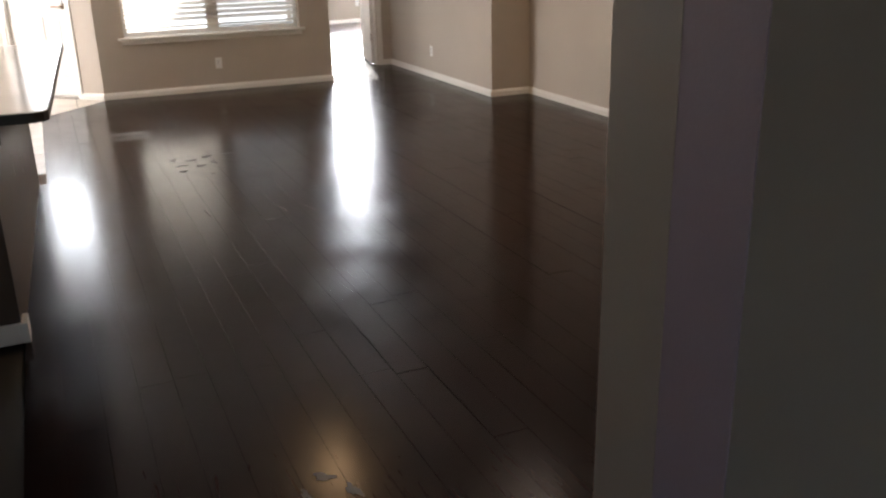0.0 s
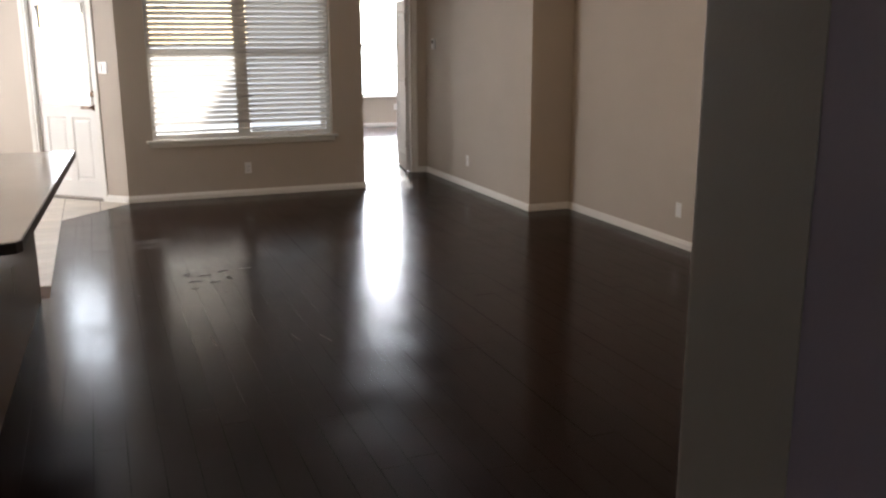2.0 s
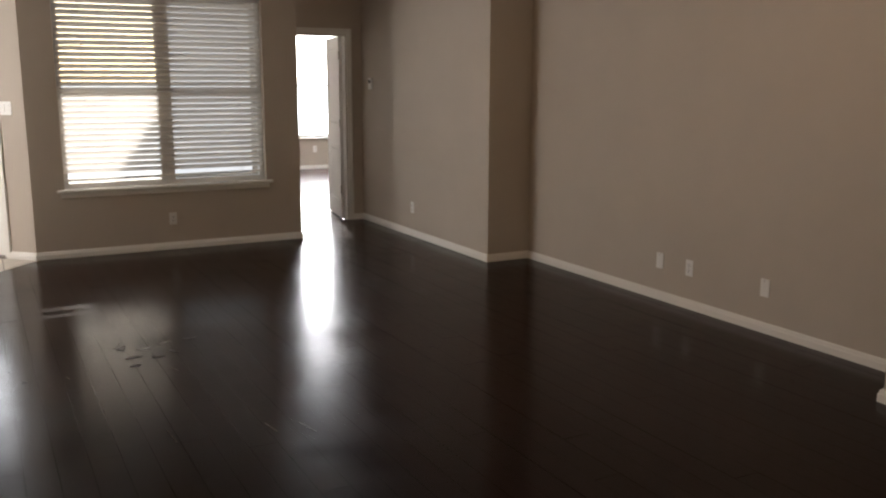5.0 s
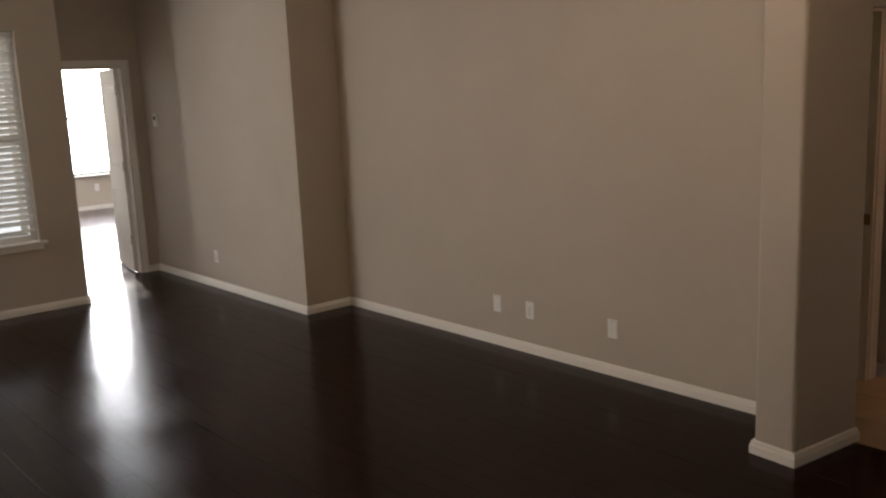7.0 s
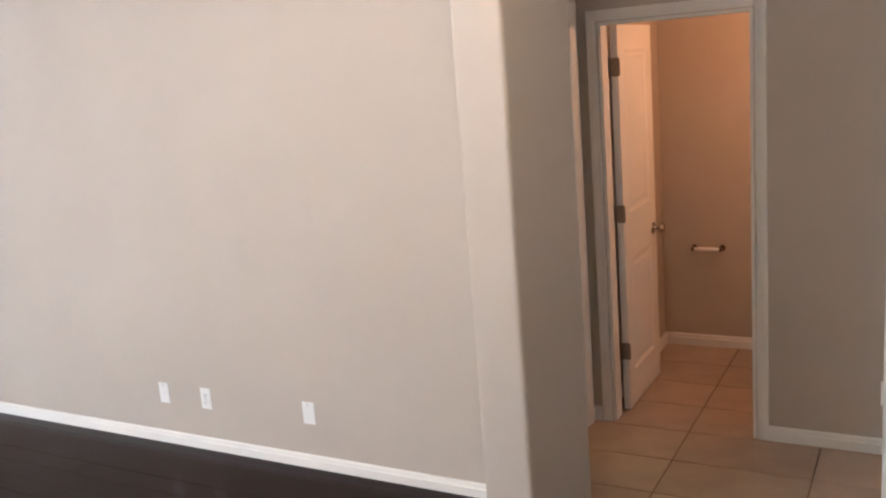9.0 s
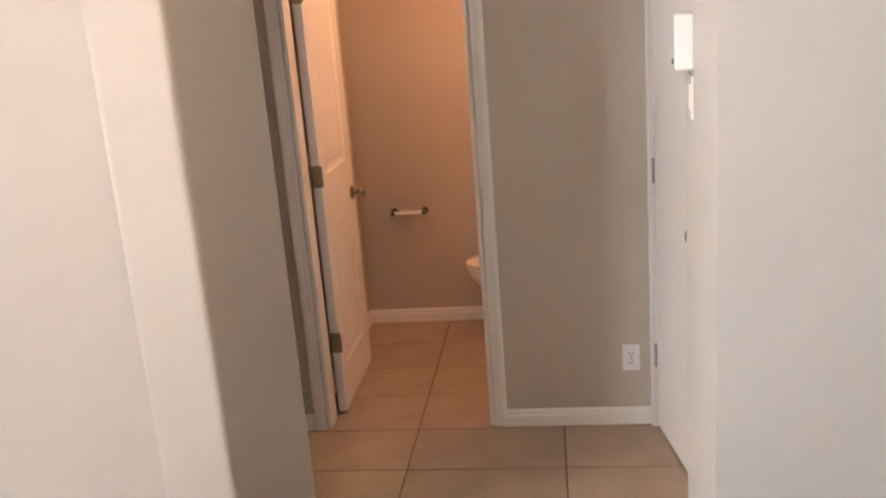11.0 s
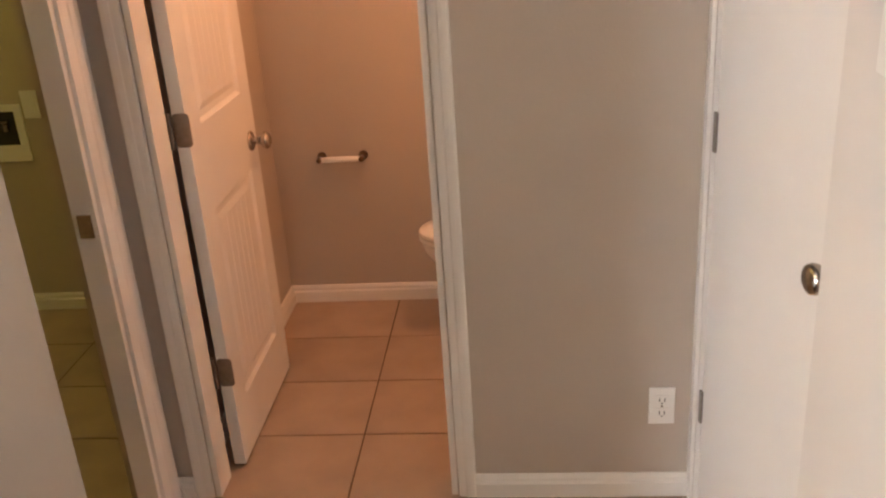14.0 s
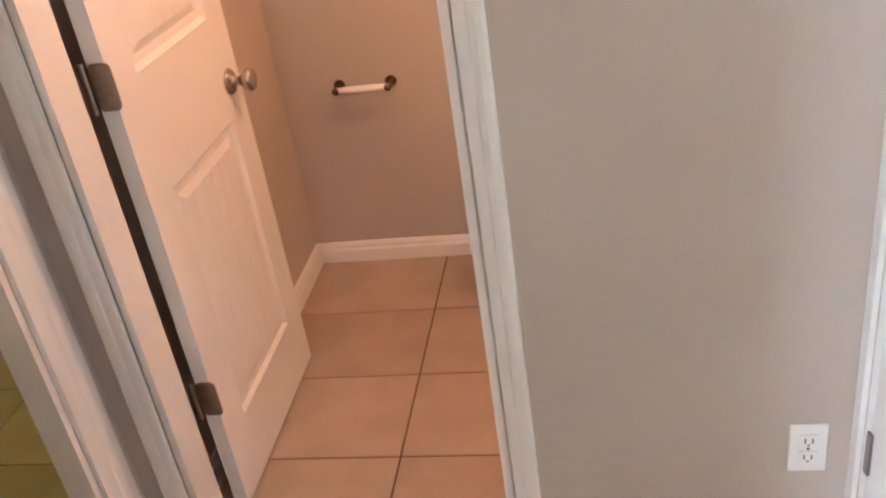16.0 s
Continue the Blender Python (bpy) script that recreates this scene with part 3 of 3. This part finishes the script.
w4 = window("window_4", Matrix(((-1, 0, 0, 0), (0, -1, 0, -6.7), (0, 0, 1, 0), (0, 0, 0, 1))), 4.5, 5.9, 0.6, 2.35, 0.12, [5.2], "entry window behind the walker")


def blind(x0, x1, z0, z1, y, tilt, skew, lift, label):
    ob = base("window_blind", Matrix.Translation((0, y, 0)), label, "blind", group="window blinds")
    part("headrail", boxes(((x0, -0.025, z1 - 0.045), (x1, 0.025, z1)), bevel=0.003), SLAT, ob)
    bm = bmesh.new()
    n = 5
    pts = []
    for i in range(n + 1):
        u = -0.031 + 0.062 * i / n
        pts.append((u, 0.004 * (1 - (u / 0.031) ** 2)))
    L = x1 - x0 - 0.01
    for side, off in ((0, 0.0013), (1, -0.0013)):
        a = [bm.verts.new((-L / 2, u, v + off)) for u, v in pts]
        b = [bm.verts.new((L / 2, u, v + off)) for u, v in pts]
        for i in range(n):
            bm.faces.new((a[i], a[i + 1], b[i + 1], b[i]))
    me = mesh("slat", bm, SLAT)
    z = z1 - 0.075
    k = 0
    while z > z0 + lift + 0.035:
        s = new("slat", me)
        s.parent = ob
        s.matrix_basis = pose((x0 + x1) / 2, 0, z, tilt + random.uniform(-2, 2), random.uniform(-0.1, 0.1), 0)
        z -= 0.0505
        k += 1
    part("bottom_rail", boxes((((x0 - x1) / 2 + 0.005, -0.025, -0.009), ((x1 - x0) / 2 - 0.005, 0.025, 0.009)), bevel=0.003), SLAT, ob, m=pose((x0 + x1) / 2, 0, z0 + lift, 0, skew, 0))
    for u in (0.12, 0.5, 0.88):
        x = x0 + (x1 - x0) * u
        bm = boxes(((x - 0.0015, -0.028, z0 + 0.03), (x + 0.0015, -0.0265, z1 - 0.04)), ((x - 0.0015, 0.0265, z0 + 0.03), (x + 0.0015, 0.028, z1 - 0.04)))
        part("ladder_cord", bm, SLAT, ob)
    return ob


blind(-3.605, -1.805, 0.60, 2.295, YW + 0.045, -43, -0.25, 0.085, "white two inch slat blind, lowered, with a crooked bottom rail")


# ---- small fittings ----
def wall_frame(x, y, z, facing):
    """Local x along the wall to the viewer's right, -y out towards the viewer."""
    turn = {"-y": 0, "-x": -90, "+y": 180, "+x": 90}[facing]
    return pose(x, y, z, 0, 0, turn)


def outlet(m, label, blank=False, group="wall outlets"):
    ob = base("wall_outlet", m, label, "outlet", group=group)
    part("cover_plate", boxes(((-0.035, -0.006, -0.057), (0.035, 0.0, 0.057)), bevel=0.0025), PLASTIC, ob)
    if blank:
        part("jack", boxes(((-0.008, -0.009, -0.008), (0.008, -0.005, 0.008)), bevel=0.002), PLASTIC, ob)
    else:
        for z in (-0.02, 0.02):
            r = part("receptacle", boxes(((-0.017, -0.0085, z - 0.0145), (0.017, -0.0055, z + 0.0145)), bevel=0.001), PLASTIC, ob)
            part("slot", boxes(((-0.008, -0.0095, z - 0.005), (-0.0055, -0.0083, z + 0.006)), ((0.0055, -0.0095, z - 0.005), (0.008, -0.0083, z + 0.006)), ((-0.002, -0.0095, z - 0.011), (0.002, -0.0083, z - 0.008))), SLOT, r)
    part("screw", turned([(0.003, 0), (0.003, 0.0015), (0.0, 0.002)], 10), NICKEL, ob, m=pose(0, -0.006, 0.045 if blank else 0, 90, 0, 0))
    return ob


def light_switch(m, label, toggles=1):
    ob = base("light_switch", m, label, "switch", group="light switches")
    w = 0.035 + 0.023 * (toggles - 1)
    part("cover_plate", boxes(((-w, -0.006, -0.057), (w, 0.0, 0.057)), bevel=0.0025), PLASTIC, ob)
    for i in range(toggles):
        x = (i - (toggles - 1) / 2) * 0.046
        part("toggle", boxes(((x - 0.016, -0.010, -0.033), (x + 0.016, -0.0055, 0.033)), bevel=0.002), PLASTIC, ob)
    return ob


outlet(wall_frame(WX, 1.899, 0.285, "-x"), "white coax plate above the baseboard", True)
outlet(wall_frame(WX, 1.601, 0.285, "-x"), "white duplex outlet above the baseboard")
outlet(wall_frame(WX, 0.936, 0.285, "-x"), "white phone plate above the baseboard", True)
outlet(wall_frame(FX, 5.10, 0.29, "-x"), "white outlet in the far wall")
outlet(wall_frame(-2.70, YW, 0.286, "-y"), "white outlet under the wide window")
outlet(wall_frame(END, -1.555, 0.29, "-x"), "white duplex outlet on the hall end wall")
outlet(wall_frame(1.05, YB, 0.35, "-y"), "white outlet under the bedroom window")
light_switch(M45 @ Matrix.Translation((0.185, 0, 1.31)), "white switch plate beside the patio door", 2)
light_switch(pose(-0.01, -1.6425, 1.432, 0, 0, 175.3), "white double rocker switch below the alarm panel", 2)
light_switch(wall_frame(BX, 0.772, 0.915, "-x"), "small white laundry switch")

ob = base("alarm_panel", pose(0.0, -1.6425, 1.575, 0, 0, 175.3), "white wall mounted alarm panel in the hall", "alarm panel")
part("body", boxes(((-0.095, -0.048, -0.07), (0.095, 0, 0.07)), bevel=0.006), PLASTIC, ob)
part("button", boxes(((0.03, -0.051, -0.055), (0.07, -0.047, -0.043)), bevel=0.001), SLOT, ob, "small dark button")
ob = base("thermostat", wall_frame(FX, 6.10, 1.51, "-x"), "small white thermostat on the far wall", "thermostat")
part("body", boxes(((-0.045, -0.025, -0.06), (0.045, 0, 0.06)), bevel=0.006), PLASTIC, ob)
part("display", boxes(((-0.028, -0.0265, 0.005), (0.028, -0.0245, 0.04)), bevel=0.001), SLOT, ob)

# toilet paper holder
ob = base("paper_holder", wall_frame(BX, -0.485, 0.645, "-x"), "dark metal paper holder with a bare white roller", "paper holder")
for x in (-0.085, 0.085):
    bm = turned([(0.019, 0), (0.019, 0.005), (0.010, 0.012), (0.008, 0.05), (0.011, 0.056), (0.011, 0.066), (0.0, 0.07)], 18)
    bm.transform(Matrix.Translation((x, 0, 0)) @ Matrix.Rotation(radians(90), 4, 'X'))
    part("post", bm, BRONZE, ob, smooth=True)
bm = turned([(0.010, -0.08), (0.012, -0.03), (0.012, 0.03), (0.010, 0.08)], 18)
bm.transform(Matrix.Translation((0, -0.055, 0)) @ Matrix.Rotation(radians(90), 4, 'Y'))
part("roller", bm, PLASTIC, ob, "white plastic roller", smooth=True)


# toilet against the side wall, facing the partition
def egg(w, front, back, z, n=36):
    pts = []
    for i in range(n):
        a = 2 * math.pi * i / n
        y = math.sin(a)
        pts.append((w * math.cos(a), (front if y > 0 else back) * y, z))
    return pts


toilet = base("toilet", pose(2.03, -1.14, 0.0), "white porcelain toilet with its lid closed", "toilet")
part("bowl", loft([egg(0.11, 0.17, 0.22, 0.0), egg(0.105, 0.16, 0.22, 0.1), egg(0.115, 0.19, 0.22, 0.2), egg(0.16, 0.28, 0.23, 0.29), egg(0.18, 0.32, 0.24, 0.35), egg(0.182, 0.325, 0.24, 0.385)]), PORCELAIN, toilet, smooth=True)
part("seat", loft([egg(0.185, 0.33, 0.23, 0.388), egg(0.19, 0.338, 0.235, 0.395), egg(0.188, 0.335, 0.235, 0.406)]), PORCELAIN, toilet, smooth=True)
part("lid", loft([egg(0.186, 0.333, 0.235, 0.411), egg(0.189, 0.337, 0.236, 0.418), egg(0.183, 0.33, 0.23, 0.43), egg(0.14, 0.28, 0.19, 0.435)]), PORCELAIN, toilet, smooth=True)
part("tank", boxes(((-0.21, -0.66, 0.38), (0.21, -0.45, 0.73)), bevel=0.02), PORCELAIN, toilet)
part("tank_lid", boxes(((-0.22, -0.665, 0.732), (0.22, -0.44, 0.765)), bevel=0.008), PORCELAIN, toilet)
part("pedestal", boxes(((-0.10, -0.48, 0.0), (0.10, -0.15, 0.38)), bevel=0.02), PORCELAIN, toilet)
part("flush_lever", boxes(((-0.17, -0.445, 0.66), (-0.09, -0.43, 0.675)), bevel=0.003), NICKEL, toilet)

# vanity light on the bathroom wall, out of view
ob = base("vanity_light", pose(1.5, -1.75, 2.0), "warm vanity light on the bathroom wall", "wall lamp")
part("back_plate", boxes(((-0.12, 0, -0.05), (0.12, 0.02, 0.05)), bevel=0.005), NICKEL, ob)
part("arm", boxes(((-0.01, 0.02, -0.01), (0.01, 0.42, 0.01))), NICKEL, ob)
# ceiling light of the living room
ob = base("ceiling_light", pose(-2.7, 1.95, H), "warm frosted glass ceiling light", "ceiling lamp")
part("canopy", turned([(0.08, -0.03), (0.09, -0.005), (0.09, 0.0)]), NICKEL, ob)
part("shade", turned([(0.01, -0.16), (0.09, -0.15), (0.14, -0.11), (0.16, -0.06), (0.15, -0.045), (0.08, -0.035)]), BULB, ob, "frosted glass bowl", smooth=True).visible_shadow = False

# invented fixtures, out of view, to carry the two hall fill lamps
for lx, ly in ((-1.6, 0.6), (-1.3, -0.7)):
    ob = base("ceiling_light", pose(lx, ly, H), "added out of view ceiling fixture for a hall fill lamp", "ceiling lamp", group="hall ceiling lights")
    part("canopy", turned([(0.11, -0.025), (0.12, -0.005), (0.12, 0.0)]), NICKEL, ob)
    part("shade", turned([(0.01, -0.12), (0.07, -0.115), (0.11, -0.09), (0.125, -0.05), (0.11, -0.028)]), BULB, ob, "frosted glass bowl", smooth=True).visible_shadow = False
# laundry outlet box
ob = base("washer_box", wall_frame(BX, 0.925, 0.80, "-x"), "white recessed washer hookup box", "hookup box")
part("frame", boxes(((-0.11, -0.008, -0.12), (0.11, 0, -0.05)), ((-0.11, -0.008, 0.09), (0.11, 0, 0.12)), ((-0.11, -0.008, -0.05), (-0.075, 0, 0.09)), ((0.075, -0.008, -0.05), (0.11, 0, 0.09)), bevel=0.002), PLASTIC, ob)
# no real depth here: the recess's shade is a flat dark sheet
part("inside", boxes(((-0.075, -0.003, -0.05), (0.075, -0.001, 0.09))), SLOT, ob, "flat dark sheet for the shaded recess behind the valves")
for x in (-0.03, 0.03):
    part("valve", turned([(0.012, 0), (0.012, 0.03), (0.018, 0.035), (0.018, 0.045), (0.0, 0.046)], 12), NICKEL, ob, m=pose(x, -0.008, 0.01))

# ---- kitchen counter ----
bar = base("bar_cabinet", pose(0, 0, 0), "brown scratched panel back of the kitchen bar", "cabinet")
part("body", prism([(-4.52, 2.17), (-5.15, 2.17), (-5.15, -0.50), (-4.60, -0.50)], 0.0, 0.878), CABWOOD, bar)
for y, z, h in ((1.62, 0.60, 0.09), (1.0, 0.36, 0.12), (0.45, 0.47, 0.10), (1.95, 0.5, 0.05)):
    x = -4.52 - 0.08 * (2.17 - y) / 2.67
    part("scratch", boxes(((x - 0.002, y, z), (x + 0.0015, y + 0.012, z + h))), SCRATCH, bar, "pale scratch in the finish")
part("foot_trim", boxes(((-4.61, -0.518, 0.0), (-4.575, -0.40, 0.085)), ((-5.15, -0.518, 0.0), (-4.61, -0.50, 0.085)), bevel=0.003), TRIM, bar, "white base trim")
part("knee_shadow_rail", prism([(-4.48, 2.15), (-4.52, 2.15), (-4.60, -0.48), (-4.55, -0.48)], 0.80, 0.878), CABWOOD, bar)
ctr = base("countertop", pose(0, 0, 0.88), "pale glossy countertop with a dark edge band", "countertop")
out = [(-4.24, 2.10), (-5.25, 2.10), (-5.25, -0.52), (-4.42, -0.53), (-4.385, -0.515), (-4.368, -0.48)]
part("top", prism([(x + (0.004 if x < -5 else -0.004), y + (-0.004 if y > 2 else 0.004)) for x, y in out], 0.004, 0.041), LAMINATE, ctr)
part("edge_band", prism(out, 0.0, 0.037), EDGE, ctr, "dark edge band")


# ---- floor pieces, last ----
def plank_mesh(w, l, t=0.012):
    bm = bmesh.new()
    e = 0.0007
    rings = []
    for z, i in ((-t, 0), (-e, 0), (0, e)):
        rings.append([bm.verts.new(p) for p in ((-w / 2 + i, -l / 2 + i, z), (w / 2 - i, -l / 2 + i, z), (w / 2 - i, l / 2 - i, z), (-w / 2 + i, l / 2 - i, z))])
    for a, b in zip(rings, rings[1:]):
        for k in range(4):
            j = (k + 1) % 4
            bm.faces.new((a[k], a[j], b[j], b[k]))
    bm.faces.new(rings[-1])
    return bm


FLOOR = bpy.data.objects["floor"]
PW = 0.125
rng = random.Random(7)
meshes = {}
far = bmesh.new()


def in_wood(x, y):
    """Plan of the planked floor."""
    if y > YD:
        return -1.5 < x < 3.95 and y < YB
    if y > YW:
        return -1.5 < x < FX
    if x > 0.0 or (x > -0.03 and y < -0.33):
        return False
    if y > 2.17:
        return x > -4.474 and y < 4.775 + 1.1 * (x + PW / 2 + 4.474)
    return x > -4.60


count = 0
x = -4.474 + PW / 2
cols = []
while x < 3.95:
    cols.append(x)
    x += PW
x = -4.474 - PW / 2
cols += [x, x - PW]
for x in cols:
    y = -6.7 + rng.uniform(0, 1.0)
    y0 = -6.7
    first = True
    while y0 < YB:
        l = rng.choice((0.9, 1.2, 1.5)) if not first else round(rng.uniform(0.4, 1.4), 2)
        first = False
        y1 = min(y0 + l, YB)
        a, b = y0, y1
        # trim to the plan
        while a < b and not in_wood(x, a + 0.01):
            a += 0.03
        while b > a and not in_wood(x, b - 0.01):
            b -= 0.03
        y0 = y1
        if b - a < 0.06:
            continue
        near = -4.6 < x < -0.4 and -2.6 < (a + b) / 2 < 5.4 and count < 300
        w = PW - 0.0006
        if near:
            key = round(b - a, 2)
            if key not in meshes:
                meshes[key] = mesh("plank", plank_mesh(w, key - 0.0006), WOOD)
            ob = new("plank", meshes[key])
            ob.parent = FLOOR
            ob.location = (x, (a + b) / 2, rng.uniform(-0.0006, 0.0006))
            count += 1
        else:
            t = plank_mesh(w, b - a - 0.001)
            t.transform(Matrix.Translation((x, (a + b) / 2, rng.uniform(-0.0006, 0.0006))))
            vs = [far.verts.new(v.co) for v in t.verts]
            t.verts.index_update()
            for f in t.faces:
                far.faces.new([vs[v.index] for v in f.verts])
            t.free()
tagged(part("planks_far", far, WOOD, FLOOR), "dark stained planks away from the walk", kind="stuff")


def tile_field(name, x0, x1, y0, y1, px, py, ox, oy, mat, inside, z=0.0, gap=0.006):
    lib = {}
    i0, i1 = math.floor((x0 - ox) / px), math.ceil((x1 - ox) / px)
    j0, j1 = math.floor((y0 - oy) / py), math.ceil((y1 - oy) / py)
    for i in range(i0, i1):
        for j in range(j0, j1):
            a, b = max(x0, ox + i * px), min(x1, ox + (i + 1) * px)
            c, d = max(y0, oy + j * py), min(y1, oy + (j + 1) * py)
            if b - a < 0.02 or d - c < 0.02 or not inside((a + b) / 2, (c + d) / 2):
                continue
            w, l = round(b - a - gap, 3), round(d - c - gap, 3)
            if (w, l) not in lib:
                lib[(w, l)] = mesh("tile", plank_mesh(w, l, 0.010), mat)
            ob = new("tile", lib[(w, l)])
            ob.parent = FLOOR
            ob.location = ((a + b) / 2, (c + d) / 2, z + rng.uniform(-0.0005, 0.0005))


for sx, sy, sl, sa in ((-3.62, 0.95, 0.16, 4), (-3.20, 0.85, 0.12, 10), (-3.05, 0.78, 0.14, 14), (-3.42, 1.9, 0.05, 30), (-3.62, 2.52, 0.06, -20), (-3.66, 2.45, 0.03, 60), (-2.75, 1.25, 0.08, 80), (-3.95, 2.0, 0.05, 15)):
    bm = boxes(((-0.0018, -sl / 2, -0.0005), (0.0018, sl / 2, 0.0012)))
    part("scratch", bm, SCUFF, FLOOR, "pale scratch in the dark finish", pose(sx, sy, 0.0006, 0, 0, sa))
WORN = paint("worn_finish", (0.014, 0.007, 0.006), 0.42, 0.3, 60, 0.3, 0.001)


def worn_patch(x, y, rx, ry, seed):
    bm = bmesh.new()
    rg = random.Random(seed)
    ph = [rg.uniform(0, 6.28) for _ in range(4)]
    vs = []
    for i in range(40):
        a = 2 * math.pi * i / 40
        k = 1 + 0.35 * math.sin(2 * a + ph[0]) + 0.25 * math.sin(3 * a + ph[1]) + 0.18 * math.sin(5 * a + ph[2]) + 0.12 * math.sin(9 * a + ph[3])
        vs.append(bm.verts.new((x + 0.55 * rx * k * math.cos(a), y + 0.7 * ry * k * math.sin(a), 0.0014)))
    bm.faces.new(vs)
    part("worn_patch", bm, WORN, FLOOR, "dull worn patch in the dark finish")


for n, (px, py, rx, ry) in enumerate(((-3.62, 2.42, 0.05, 0.05), (-3.50, 2.36, 0.06, 0.03), (-3.38, 2.43, 0.07, 0.035), (-3.58, 2.22, 0.06, 0.03), (-3.46, 2.16, 0.05, 0.03),
                                       (-3.36, 2.24, 0.04, 0.04), (-3.60, 2.05, 0.07, 0.02), (-3.22, 2.46, 0.06, 0.02), (-4.22, 2.25, 0.012, 0.03), (-4.16, 2.05, 0.02, 0.02), (-3.78, -1.95, 0.05, 0.03), (-3.72, -2.05, 0.03, 0.05), (-3.85, -2.02, 0.02, 0.05))):
    worn_patch(px, py, rx, ry, n)
structure("grout_bed_1", boxes(((-0.025, -1.95, -0.0135), (END + 0.06, -0.128, -0.003))), GROUT, "tan grout between hall tiles", "floor")
structure("grout_bed_2", boxes(((END + 0.061, -1.75, -0.0135), (BX, -0.13, -0.003))), GROUT, "tan grout between bathroom tiles", "floor")
structure("grout_bed_3", boxes(((0.13, -0.126, -0.0135), (BX, 2.5, -0.003))), GROUT, "laundry grout", "floor")
structure("grout_bed_4", prism([(-7.6, -2.0), (-4.74, -2.0), (-4.74, 2.17), (-4.475, 2.17), (-4.475, 4.78), (-3.89, 5.42), (-6.0, 7.42), (-7.6, 7.42)], -0.0135, -0.003), GROUT, "kitchen grout", "floor")
tile_field("hall", -0.025, BX, -1.95, -0.13, 0.338, 0.61, 0.963, -0.665, TILE, lambda x, y: True, gap=0.006)
tile_field("laundry", 0.15, BX, -0.125, 2.5, 0.338, 0.61, 0.963, -0.665, TILE, lambda x, y: (y > 0 or x < 0.84))


def cut(points, a, b):
    """The part of a plan outline on the left of the line from a to b."""
    side = [(b[0] - a[0]) * (p[1] - a[1]) - (b[1] - a[1]) * (p[0] - a[0]) for p in points]
    kept = []
    for i, p in enumerate(points):
        q, u, v = points[i - 1], side[i - 1], side[i]
        if u * v < 0:
            k = u / (u - v)
            kept.append((q[0] + (p[0] - q[0]) * k, q[1] + (p[1] - q[1]) * k))
        if v >= 0:
            kept.append(p)
    return kept


# kitchen tiles, cut along the planks' diagonal edge and the angled wall
WALL_A, WALL_B = tuple(C45 - N45 * 0.02)[:2], tuple(C45 - N45 * 0.02 + D45)[:2]
for i in range(-6, 2):
    for k in range(-8, 10):
        x0, y0 = -4.474 + 0.33 * i, 4.775 + 0.33 * k
        outline = [(x0 + 0.003, y0 + 0.003), (x0 + 0.327, y0 + 0.003), (x0 + 0.327, y0 + 0.327), (x0 + 0.003, y0 + 0.327)]
        outline = cut(outline, WALL_A, WALL_B)
        if i >= 0 and outline:
            outline = cut(outline, (-4.474, 4.775), (-3.474, 5.875))
        if len(outline) < 3 or y0 < 2.17:
            continue
        mx, my = sum(p[0] for p in outline) / len(outline), sum(p[1] for p in outline) / len(outline)
        if max(math.hypot(p[0] - mx, p[1] - my) for p in outline) < 0.05:
            continue
        part("tile", prism([(p[0] - mx, p[1] - my) for p in outline], -0.010, 0.0018), KTILE, FLOOR, m=pose(mx, my, 0))
